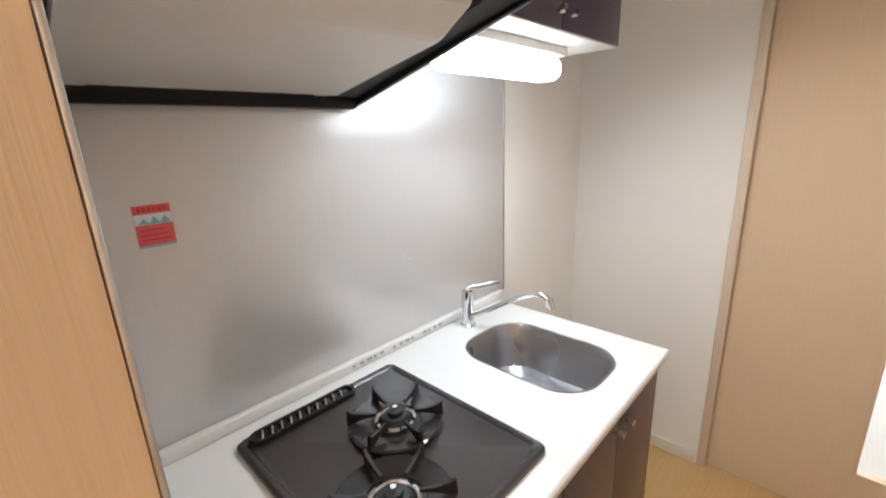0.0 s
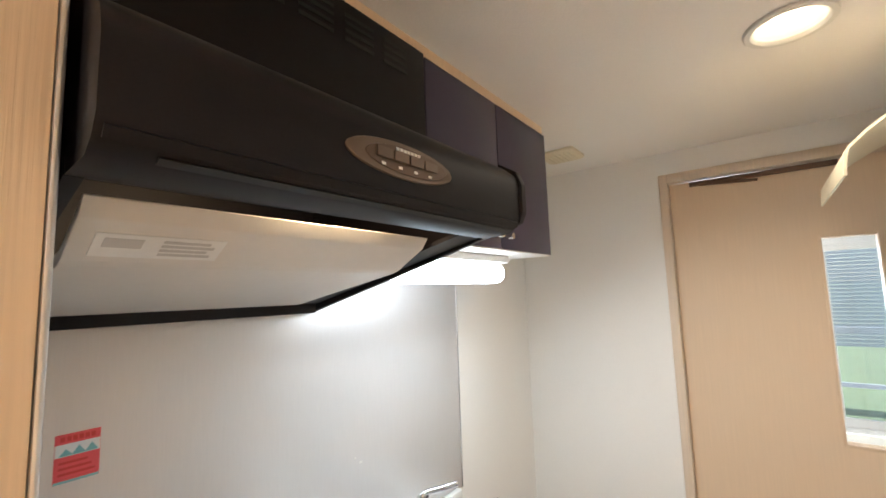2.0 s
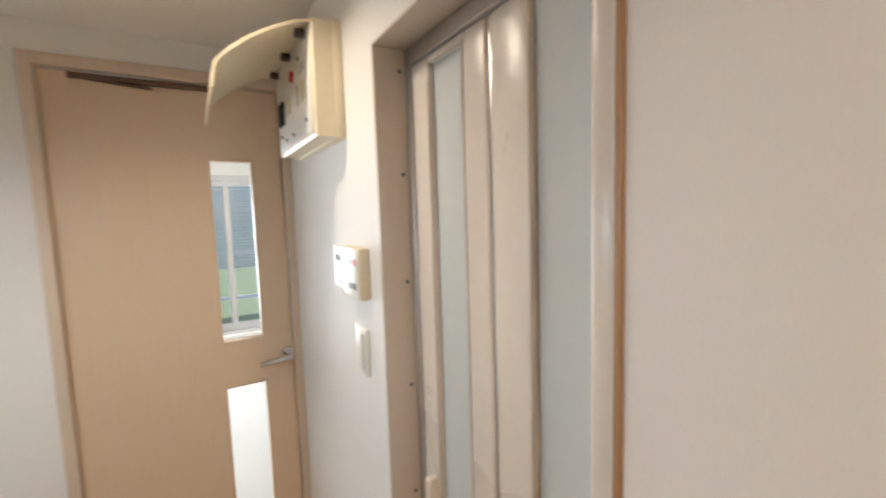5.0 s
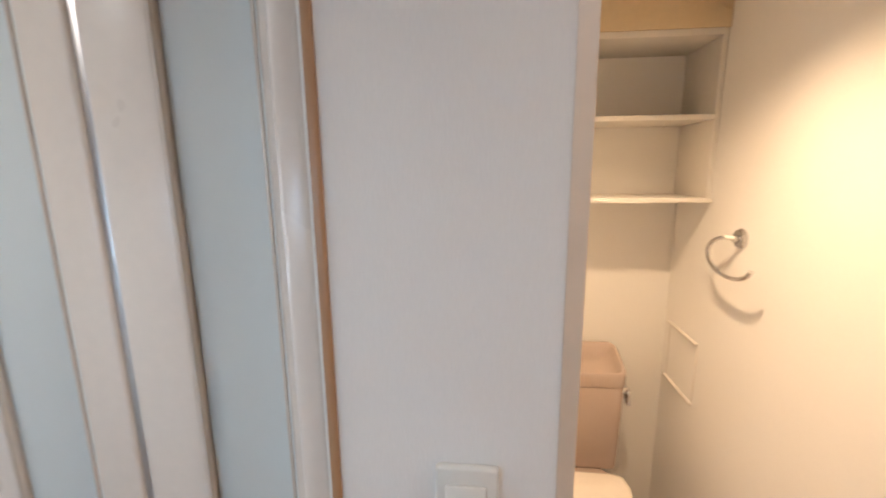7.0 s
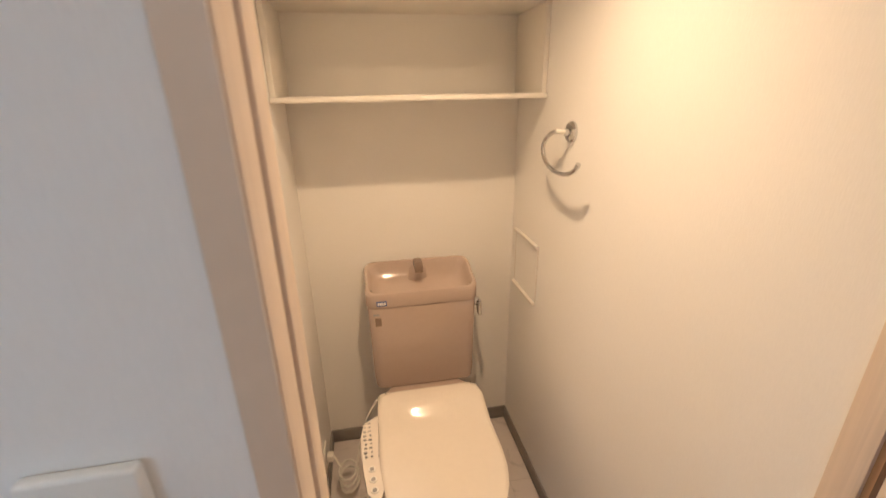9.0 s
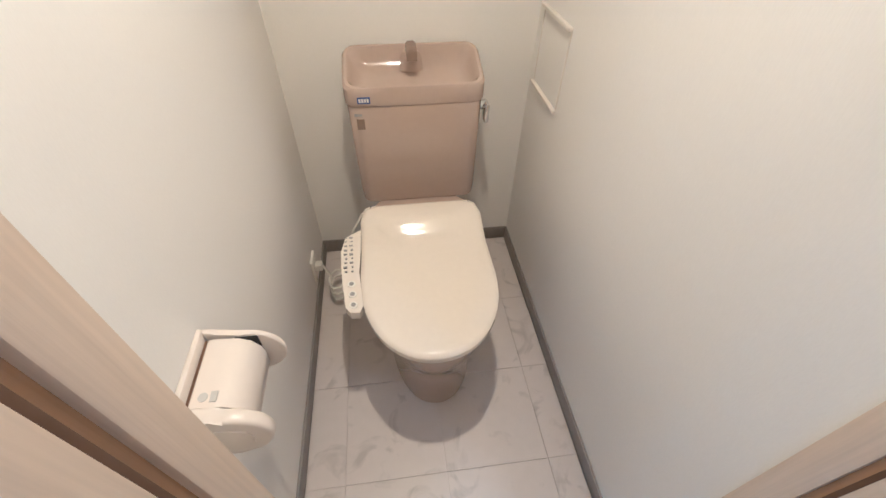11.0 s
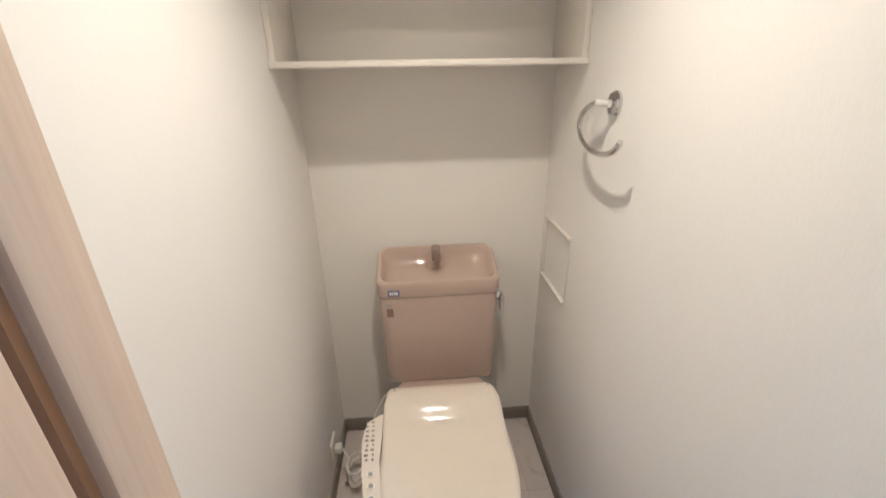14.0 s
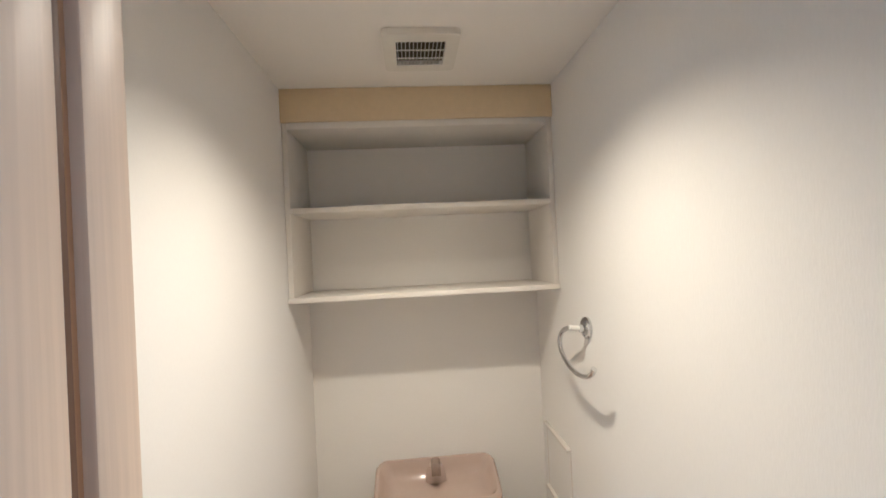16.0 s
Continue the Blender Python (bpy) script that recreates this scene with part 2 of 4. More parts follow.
def plate_with_hole(outer, inner, thick):
    """A slab with a hole, from two rings at its top."""
    bm = bmesh.new()
    for ring in (outer, inner):
        vs = [bm.verts.new(p) for p in ring]
        for a, b in zip(vs, vs[1:] + vs[:1]):
            bm.edges.new((a, b))
    bmesh.ops.triangle_fill(bm, edges=bm.edges, use_beauty=True)
    made = bmesh.ops.extrude_face_region(bm, geom=list(bm.faces))["geom"]
    bmesh.ops.translate(bm, verts=[g for g in made if isinstance(g, bmesh.types.BMVert)], vec=(0, 0, -thick))
    return bm


def structure(name, bm, material, label, category):
    return tagged(part(name, bm, material), label, category, kind="structure")


# ---- large structure ----
SOUTH, NORTH, EAST, CEIL, WEST = -0.455, 0.94, 2.435, 2.13, -1.0
T_LEFT, T_RIGHT, T_BACK, T_CEIL, T_FRONT = 0.877, 0.071, -1.765, 2.06, -0.56
BATH0, BATH1, BATH_TOP = 0.951, 1.535, 1.87

structure("floor", box(WEST - 0.1, EAST + 0.1, T_FRONT, NORTH + 0.1, -0.06, 0), FLOOR, "honey-coloured wooden kitchen hall floor", "floor")


def holed_slab(x0, x1, y0, y1, z0, thick, holes):
    """A ceiling slab with round holes (x, y, r) for the recessed lamps."""
    bm = bmesh.new()
    rings = [[(x0, y0, z0), (x1, y0, z0), (x1, y1, z0), (x0, y1, z0)]] + [rounded(x, y, q, q, q * 0.999, z0, 8) for x, y, q in holes]
    for pts in rings:
        vs = [bm.verts.new(p) for p in pts]
        for a, b in zip(vs, vs[1:] + vs[:1]):
            bm.edges.new((a, b))
    bmesh.ops.triangle_fill(bm, edges=bm.edges, use_beauty=True)
    made = bmesh.ops.extrude_face_region(bm, geom=list(bm.faces))["geom"]
    bmesh.ops.translate(bm, verts=[g for g in made if isinstance(g, bmesh.types.BMVert)], vec=(0, 0, thick))
    return bm


structure("ceiling", holed_slab(WEST - 0.1, EAST + 0.1, T_FRONT, NORTH + 0.1, CEIL, 0.14, [(1.655, -0.098, 0.064), (-0.25, 0.0, 0.064)]), CEILING, "white papered hall ceiling", "ceiling")
structure("wall_north", box(WEST - 0.1, EAST + 0.1, NORTH, NORTH + 0.1, 0, CEIL), WALLPAPER, "white embossed wallpaper wall behind kitchen", "wall")
structure("wall_west", box(WEST - 0.1, WEST, SOUTH, NORTH, 0, CEIL), WALLPAPER, "plain white wall closing the hall", "wall")
bm = box(EAST, EAST + 0.1, 0.29, NORTH, 0, CEIL)
box(EAST, EAST + 0.1, SOUTH, 0.29, 2.02, CEIL, bm=bm)
structure("wall_east", bm, WALLPAPER, "white wallpaper wall round the room door", "wall")
bm = box(BATH1, EAST + 0.1, T_FRONT, SOUTH, 0, CEIL)
box(0.7165, BATH0, T_FRONT, SOUTH, 0, CEIL, bm=bm)
box(BATH0, BATH1, T_FRONT, SOUTH, BATH_TOP, CEIL, bm=bm)
box(0.0735, 0.7165, T_FRONT, SOUTH, 2.02, CEIL, bm=bm)
box(WEST - 0.1, 0.0735, T_FRONT, SOUTH, 0, CEIL, bm=bm)
structure("wall_south", bm, WALLPAPER, "white wallpaper wall with bathroom and toilet openings", "wall")
bm = box(WEST, 0.5825, 0.366, 0.46, 0, CEIL, 0.002)
structure("wall_partition", bm, BEECH, "beech-grain sheeted partition beside the kitchen", "wall")
structure("corner_trim", box(0.583, 0.588, 0.364, 0.94, 0, CEIL, 0.002), ALU, "slim metal edge trim on the partition", "trim")

# toilet room
structure("toilet_ceiling", box(T_RIGHT - 0.1, T_LEFT + 0.1, T_BACK - 0.1, T_FRONT, T_CEIL, T_CEIL + 0.06), CEILING, "white papered toilet ceiling", "ceiling")
structure("toilet_wall_left", box(T_LEFT, T_LEFT + 0.06, T_BACK - 0.1, T_FRONT, 0, T_CEIL), WALLPAPER, "white wallpaper toilet wall with paper holder", "wall")
structure("toilet_wall_right", box(T_RIGHT - 0.1, T_RIGHT, T_BACK - 0.1, T_FRONT, 0, T_CEIL), WALLPAPER, "white wallpaper toilet wall with towel ring", "wall")
structure("toilet_wall_back", box(T_RIGHT, T_LEFT, T_BACK - 0.1, T_BACK, 0, T_CEIL), WALLPAPER, "white wallpaper wall behind the toilet", "wall")
structure("toilet_floor", box(T_RIGHT - 0.1, T_LEFT + 0.1, T_BACK - 0.1, T_FRONT, -0.06, -0.004), MARBLE, "pale grey marbled vinyl toilet floor", "floor")
bm = box(T_RIGHT, T_RIGHT + 0.008, T_BACK + 0.008, T_FRONT, -0.003, 0.06, 0.002)
box(T_LEFT - 0.008, T_LEFT, T_BACK + 0.008, T_FRONT, -0.003, 0.06, 0.002, bm=bm)
box(T_RIGHT, T_LEFT, T_BACK, T_BACK + 0.008, -0.003, 0.06, 0.002, bm=bm)
structure("baseboard", bm, BASEBOARD, "grey-brown vinyl baseboard round the toilet", "baseboard")
bm = box(EAST - 0.012, EAST, 0.318, NORTH, 0, 0.06, 0.003)
box(1.78, EAST - 0.012, NORTH - 0.012, NORTH, 0, 0.06, 0.003, bm=bm)
structure("baseboard", bm, WHITE_TRIM, "white hall baseboard", "baseboard")

# toilet door frame: a slanted outer edge, then the jamb with its groove
bm = bmesh.new()
loft([[(0.7165, SOUTH + 0.001, z), (0.697, -0.4665, z), (0.697, -0.470, z), (0.7165, -0.470, z)] for z in (0, 2.02)], bm=bm)
loft([[(0.0735, SOUTH + 0.001, z), (0.0735, -0.470, z), (0.093, -0.470, z), (0.091, -0.4665, z)] for z in (0, 2.02)], bm=bm)
structure("casing", bm, DOORFRAME, "slanted beige edge trim of the toilet opening", "trim")
bm = bmesh.new()
for y0, y1 in ((-0.4702, -0.510), (-0.527, -0.564)):
    box(0.695, 0.716, y1, y0, 0, 2.0, 0.002, bm=bm)
for y0, y1 in ((-0.4702, -0.496), (-0.511, -0.549)):
    box(0.074, 0.083, y1, y0, 0, 2.0, 0.002, bm=bm)
box(0.074, 0.716, -0.557, -0.4702, 2.0, 2.018, 0.002, bm=bm)
frame_t = structure("door_frame_1", bm, FRAME_WOOD, "pale beech door frame of the toilet opening", "door frame")
bm = box(0.703, 0.716, -0.527, -0.510, 0, 1.999)
box(0.074, 0.0775, -0.511, -0.496, 0, 1.999, bm=bm)
part("groove", bm, BEAD_WOOD, frame_t, "brown groove in the frame")
bm = box(0.697, 0.703, -0.516, -0.5095, 0, 1.999, 0.001)
box(0.0775, 0.0815, -0.502, -0.4955, 0, 1.999, 0.001, bm=bm)
part("seal", bm, GROOVE, frame_t, "dark brown rubber seal")

# room door frame and door
bm = box(EAST - 0.008, EAST + 0.108, 0.276, 0.308, 0, 2.036, 0.003)
box(EAST - 0.008, EAST + 0.108, SOUTH - 0.002, SOUTH + 0.03, 0, 2.0, 0.003, bm=bm)
box(EAST - 0.008, EAST + 0.108, SOUTH - 0.002, 0.276, 1.998, 2.036, 0.003, bm=bm)
structure("door_frame_2", bm, FRAME_WOOD, "beech door frame of the room door", "door frame")


def slab_with_slots(x0, x1, y0, y1, z0, z1, slots):
    """A door leaf with through slots (y0, y1, z0, z1), stacked in height."""
    bm = bmesh.new()
    ys = slots[0][0], slots[0][1]
    box(x0, x1, y0, ys[0], z0, z1, bm=bm)
    box(x0, x1, ys[1], y1, z0, z1, bm=bm)
    level = z0
    for _, _, a, b in slots:
        box(x0, x1, ys[0], ys[1], level, a, bm=bm)
        level = b
    box(x0, x1, ys[0], ys[1], level, z1, bm=bm)
    return bm


DX = EAST + 0.022
door = thing("door_1", (DX, -0.1, 0), "closed pale beech room door with two narrow glass slots", "door", kind="structure")
part("leaf", slab_with_slots(DX, DX + 0.035, SOUTH + 0.033, 0.273, 0.008, 1.993, [(-0.318, -0.168, 0.22, 0.868), (-0.318, -0.168, 1.035, 1.735)]), DOOR_WOOD, door)
for z0, z1 in ((0.22, 0.868), (1.035, 1.735)):
    bm = box(DX - 0.003, DX + 0.038, -0.1745, -0.1655, z0, z1, 0.001)
    box(DX - 0.003, DX + 0.038, -0.3205, -0.3115, z0, z1, 0.001, bm=bm)
    box(DX - 0.003, DX + 0.038, -0.3115, -0.1745, z1 - 0.009, z1, 0.001, bm=bm)
    box(DX - 0.003, DX + 0.038, -0.3115, -0.1745, z0, z0 + 0.009, 0.001, bm=bm)
    part("glazing_bead", bm, DOOR_WOOD, door)
    pane = part("pane", box(DX + 0.015, DX + 0.019, -0.3115, -0.1745, z0 + 0.009, z1 - 0.009), CLEAR, door, "clear glass strip")
    pane.visible_shadow = False
lever = part("handle_rose", rod((DX, -0.402, 0.955), (DX - 0.012, -0.402, 0.955), 0.030, 0.027, 28), CHROME, door, "round chrome rose")
part("lever", tube([(DX - 0.010, -0.402, 0.955), (DX - 0.045, -0.402, 0.955), (DX - 0.054, -0.395, 0.955), (DX - 0.056, -0.37, 0.953), (DX - 0.055, -0.29, 0.946)], 0.011), CHROME, lever, "polished lever handle")
closer = part("closer_rail", box(DX - 0.016, DX - 0.002, -0.24, 0.20, 1.972, 1.990, 0.002), GROOVE, door, "slim brown door closer rail")
part("closer_arm", rod((DX - 0.012, 0.20, 1.978), (DX - 0.006, -0.02, 1.962), 0.005), GROOVE, closer)

# bathroom opening: resin frame, folding door
bm = box(BATH1, BATH1 + 0.004, T_FRONT - 0.02, SOUTH + 0.003, 0, BATH_TOP)
box(BATH1 - 0.004, BATH1 + 0.002, -0.53, SOUTH + 0.003, 0, BATH_TOP - 0.004, 0.001, bm=bm)
box(BATH0, BATH1, -0.53, SOUTH + 0.003, BATH_TOP - 0.004, BATH_TOP + 0.002, 0.001, bm=bm)
liner = structure("bath_opening_liner", bm, DOORFRAME, "beige lining of the bathroom opening", "door frame")
for z in (0.30, 0.58, 0.86, 1.12, 1.36, 1.60, 1.82):
    part("screw", rod((BATH1 - 0.004, -0.512, z), (BATH1 - 0.0065, -0.512, z), 0.005, 0.004, 10), GASKET, liner)
structure("opening_trim", box(0.937, 0.947, SOUTH - 0.004, SOUTH + 0.005, 0, CEIL, 0.003, 3), BEAD_WOOD, "slim brown wooden corner bead", "trim")
structure("bath_jamb", box(0.9515, 0.985, -0.535, SOUTH - 0.006, 0, BATH_TOP, 0.008, 3), BATH_SASH, "glossy white bathroom door jamb", "door frame")
bfd = thing("folding_door", (1.25, -0.545, 0), "closed cream folding bathroom door with frosted panes", "door")
bm = box(1.515, 1.535, -0.575, -0.525, 0, BATH_TOP - 0.006, 0.003)
box(0.985, 1.515, -0.575, -0.525, BATH_TOP - 0.04, BATH_TOP - 0.006, 0.003, bm=bm)
box(0.985, 1.515, -0.575, -0.525, 0, 0.03, 0.003, bm=bm)
part("outer_frame", bm, ALU, bfd, "grey metal outer frame")


def sash(x0, x1, g0, g1, yc):
    z0, z1 = 0.035, BATH_TOP - 0.042
    bm = box(x0, g0, yc - 0.014, yc + 0.014, z0, z1, 0.006, 3)
    box(g1, x1, yc - 0.014, yc + 0.014, z0, z1, 0.006, 3, bm=bm)
    box(g0, g1, yc - 0.013, yc + 0.013, z1 - 0.014, z1, 0.003, bm=bm)
    box(g0, g1, yc - 0.013, yc + 0.013, z0, z0 + 0.12, 0.003, bm=bm)
    s = part("sash", bm, BATH_SASH, bfd)
    part("pane", box(g0 + 0.003, g1 - 0.003, yc - 0.003, yc + 0.001, z0 + 0.12, z1 - 0.014), FROST, s, "frosted greenish pane")
    bm = box(g0, g0 + 0.003, yc + 0.0125, yc + 0.016, z0 + 0.12, z1 - 0.014)
    box(g1 - 0.003, g1, yc + 0.0125, yc + 0.016, z0 + 0.12, z1 - 0.05, bm=bm)
    part("bead", bm, DOORFRAME, s)
    return s


leaf_a = sash(1.25, 1.513, 1.315, 1.443, -0.545)
leaf_b = sash(0.988, 1.238, 1.030, 1.150, -0.545)
part("hinge_gasket", box(1.238, 1.25, -0.552, -0.536, 0.035, BATH_TOP - 0.042, 0.002), ALU, bfd, "grey hinge strip")
part("finger_pull", box(1.455, 1.475, -0.533, -0.505, 0.70, 0.93, 0.009, 3), BATH_SASH, leaf_a, "cream moulded pull")
bm = box(0.985, 1.94, -0.575 - 0.02, -0.5751, -0.05, 0)
box(0.95, 2.0, -1.95, -0.60, -0.05, 0, bm=bm)
box(0.95, 2.0, -2.0, -1.95, 0, 2.0, bm=bm)
box(0.94, 0.985, -1.95, -0.58, 0, 2.0, bm=bm)
box(2.0, 2.05, -1.95, -0.565, 0, 2.0, bm=bm)
box(0.95, 2.05, -2.0, -0.565, 2.0, 2.05, bm=bm)
structure("bathroom_shell", bm, BOARD, "pale bathroom walls behind the frosted door", "wall")

# the room beyond
RX = 5.3
bm = box(EAST + 0.1, RX, -2.2, 2.2, -0.06, 0)
structure("room_floor", bm, ROOM_FLOOR, "pale wooden floor of the room", "floor")
structure("room_ceiling", box(EAST + 0.1, RX + 0.15, -2.2, 2.2, 2.4, 2.5), CEILING, "white room ceiling", "ceiling")
bm = box(EAST + 0.1, RX + 0.15, -2.3, -2.2, 0, 2.4)
box(EAST + 0.1, RX + 0.15, 2.2, 2.3, 0, 2.4, bm=bm)
box(EAST + 0.1, EAST + 0.15, NORTH + 0.1, 2.2, 0, 2.4, bm=bm)
box(EAST + 0.1, EAST + 0.15, -2.2, SOUTH - 0.02, 0, 2.4, bm=bm)
box(EAST + 0.1, EAST + 0.15, SOUTH - 0.02, NORTH + 0.1, 2.13, 2.4, bm=bm)
box(RX, RX + 0.15, -2.2, -1.55, 0, 2.4, bm=bm)
box(RX, RX + 0.15, 0.75, 2.2, 0, 2.4, bm=bm)
box(RX, RX + 0.15, -1.55, 0.75, 0, 0.34, bm=bm)
box(RX, RX + 0.15, -1.55, 0.75, 1.93, 2.4, bm=bm)
structure("room_walls", bm, WALLPAPER, "white walls of the room beyond", "wall")
win = thing("window_1", (RX, -0.4, 0.34), "wide aluminium sliding window in the far room", "window", kind="structure")
bm = box(RX + 0.03, RX + 0.12, -1.55, 0.75, 0.34, 0.38)
box(RX + 0.03, RX + 0.12, -1.55, 0.75, 1.88, 1.93, bm=bm)
box(RX + 0.03, RX + 0.12, -1.55, -1.50, 0.38, 1.88, bm=bm)
box(RX + 0.03, RX + 0.12, 0.70, 0.75, 0.38, 1.88, bm=bm)
part("window_frame", bm, ALU, win)
for y0, y1, dx in ((-1.50, -0.385, 0.05), (-0.43, 0.70, 0.085)):
    bm = box(RX + dx, RX + dx + 0.03, y0, y0 + 0.05, 0.38, 1.88)
    box(RX + dx, RX + dx + 0.03, y1 - 0.05, y1, 0.38, 1.88, bm=bm)
    box(RX + dx, RX + dx + 0.03, y0 + 0.05, y1 - 0.05, 0.38, 0.45, bm=bm)
    box(RX + dx, RX + dx + 0.03, y0 + 0.05, y1 - 0.05, 1.83, 1.88, bm=bm)
    s = part("sash", bm, ALU, win)
    g = part("pane", box(RX + dx + 0.012, RX + dx + 0.016, y0 + 0.05, y1 - 0.05, 0.45, 1.83), CLEAR, s)
    g.visible_shadow = False

# outside
structure("ground", box(-300, 400, -300, 300, -0.55, -0.35), GRASS, "green lawn outside the window", "ground")
structure("patio", box(RX + 0.15, RX + 1.3, -3, 3, -0.35, 0.02), CONCRETE, "grey concrete ledge below the window", "pavement")
fence = thing("fence", (9.6, -1, -0.35), "grey-blue louvred fence behind the lawn", "fence")
for y in np.arange(-4.6, 3.1, 2.2):
    part("post", box(9.60, 9.66, y - 0.03, y + 0.03, -0.35, 2.6), FENCE, fence)
slat = None
for i in range(34):
    z = 0.55 + 0.06 * i
    if slat is None:
        slat = part("slat", box(9.58, 9.598, -5, 3.0, z, z + 0.052), FENCE, fence)
    else:
        o = new("slat", slat.data)
        o.parent, o.location = fence, (0, 0, 0.06 * i)
rail = thing("railing", (6.9, -1, -0.35), "white metal balcony railing on the lawn edge", "railing")
for z in (0.42, 1.02):
    part("rail", box(6.88, 6.92, -4, 3, z, z + 0.045), FENCE, rail)
for y in np.arange(-3.5, 3.1, 1.6):
    part("post", box(6.885, 6.915, y - 0.02, y + 0.02, -0.35, 1.02), FENCE, rail)

# ---- kitchen ----
KX0, KX1, KF, KTOP = 0.595, 1.765, 0.312, 0.853
panel = thing("splash_panel", (1.2, NORTH, 0.88), "brushed steel splash panel behind the cooker", "wall panel")
part("sheet", box(0.593, 1.83, NORTH - 0.004, NORTH, 0.875, 1.70, 0.001), STEEL_WALL, panel)
part("edge_strip", box(1.83, 1.835, NORTH - 0.006, NORTH, 0.875, 1.69, 0.001), ALU, panel, "thin metal edge strip")

# two small white spots on the panel
for dx, dz, w in ((0.0, 0.0, 0.006), (0.018, -0.016, 0.010)):
    part("scuff", box(1.325 + dx, 1.325 + dx + w, NORTH - 0.0046, NORTH - 0.004, 1.13 + dz, 1.13 + dz + 0.006), PAPER, panel, "small white spot")

base_unit = thing("base_cabinet", (1.2, 0.62, 0), "low kitchen base cabinet in brown-purple laminate", "cabinet")
bm = box(KX0 + 0.002, KX1 - 0.006, 0.352, 0.935, 0.08, 0.60)
box(KX0 + 0.002, KX0 + 0.02, 0.352, 0.935, 0.60, 0.824, bm=bm)
box(KX1 - 0.024, KX1 - 0.006, 0.352, 0.935, 0.60, 0.824, bm=bm)
box(KX0 + 0.02, KX1 - 0.024, 0.352, 0.37, 0.60, 0.824, bm=bm)
part("body", bm, LOWER, base_unit)
part("plinth", box(KX0 + 0.01, KX1 - 0.02, 0.40, 0.93, 0.0, 0.08), BLACK, base_unit)
for x0, x1, kx in ((0.60, 1.185, None), (1.19, 1.468, 1.440), (1.472, 1.757, 1.500)):
    d = part("door", box(x0, x1, 0.332, 0.351, 0.085, 0.815, 0.002), LOWER, base_unit)
    if kx:
        part("knob", rod((kx, 0.333, 0.765), (kx, 0.318, 0.765), 0.005, 0.005, 14), CHROME, d, "small chrome knob")
        part("knob", rod((kx, 0.320, 0.765), (kx, 0.306, 0.765), 0.010, 0.009, 16), CHROME, d, "small chrome knob")

worktop = thing("worktop", (1.2, 0.62, 0.825), "white acrylic worktop with a small upstand", "worktop")
outer = [(KX0, KF, KTOP), (KX1, KF, KTOP), (KX1, 0.938, KTOP), (KX0, 0.938, KTOP)]
SINK = (1.512, 0.590, 0.142, 0.200)
part("slab", plate_with_hole(outer, rounded(*SINK, 0.105, KTOP, 8), 0.027), COUNTER, worktop)
part("front_edge", tube([(KX0, KF + 0.004, KTOP - 0.008), (KX1, KF + 0.004, KTOP - 0.008)], 0.0085), COUNTER, worktop)
part("upstand", box(KX0, 1.80, 0.914, 0.936, KTOP + 0.0005, KTOP + 0.030, 0.004, 3), COUNTER, worktop)
note = thing("caution_strip", (1.33, 0.913, KTOP + 0.015), "thin printed caution strip on the worktop upstand", "sticker")
for i in range(15):
    if i in (5, 10):
        continue
    part("print_bar", box(1.10 + 0.024 * i, 1.119 + 0.024 * i, 0.9125, 0.9138, KTOP + 0.009, KTOP + 0.012), PALE_INK, note)
    part("print_bar", box(1.10 + 0.024 * i, 1.108 + 0.024 * i + 0.004 * (i % 3), 0.9125, 0.9138, KTOP + 0.015, KTOP + 0.021), GREY_INK, note)

sink = thing("sink", (1.512, 0.590, 0.70), "rounded brushed steel sink set in the worktop", "sink")
cx, cy, hx, hy = SINK
rings = [rounded(cx, cy, hx + 0.004, hy + 0.004, 0.107, KTOP + 0.001, 8), rounded(cx, cy, hx - 0.003, hy - 0.003, 0.103, KTOP + 0.001, 8),
         rounded(cx, cy, hx - 0.008, hy - 0.008, 0.100, KTOP - 0.008, 8), rounded(cx, cy, hx - 0.012, hy - 0.012, 0.097, KTOP - 0.12, 8),
         rounded(cx, cy, hx - 0.022, hy - 0.022, 0.090, KTOP - 0.145, 8), rounded(cx, cy, hx - 0.045, hy - 0.045, 0.075, KTOP - 0.155, 8)]
part("basin", loft(rings, cap0=False), STEEL, sink)
part("drain", loft([rounded(cx, cy + 0.05, 0.05, 0.05, 0.0499, KTOP - 0.1545, 8), rounded(cx, cy + 0.05, 0.042, 0.042, 0.0419, KTOP - 0.152, 8), rounded(cx, cy + 0.05, 0.038, 0.038, 0.0379, KTOP - 0.154, 8)]), CHROME, sink)

mixer = thing("mixer_tap", (1.525, 0.862, KTOP), "chrome single-lever mixer tap with long spout", "tap")
part("body", loft([rounded(1.525, 0.862, r, r, r * 0.999, z, 6) for r, z in ((0.026, KTOP), (0.026, KTOP + 0.006), (0.021, KTOP + 0.010), (0.020, KTOP + 0.05), (0.0205, KTOP + 0.105), (0.018, KTOP + 0.124))]), CHROME, mixer)
part("spout", tube([(1.525, 0.85, KTOP + 0.036), (1.532, 0.82, KTOP + 0.050), (1.556, 0.70, KTOP + 0.125), (1.562, 0.66, KTOP + 0.146), (1.566, 0.625, KTOP + 0.156), (1.569, 0.600, KTOP + 0.154), (1.571, 0.590, KTOP + 0.142)], 0.0082, 14), CHROME, mixer)
part("nozzle", rod((1.571, 0.590, KTOP + 0.15), (1.573, 0.585, KTOP + 0.118), 0.0125, 0.0135), CHROME, mixer)
part("lever", tube([(1.52, 0.865, KTOP + 0.125), (1.535, 0.855, KTOP + 0.134), (1.585, 0.825, KTOP + 0.136), (1.62, 0.805, KTOP + 0.140)], 0.009), CHROME, mixer)

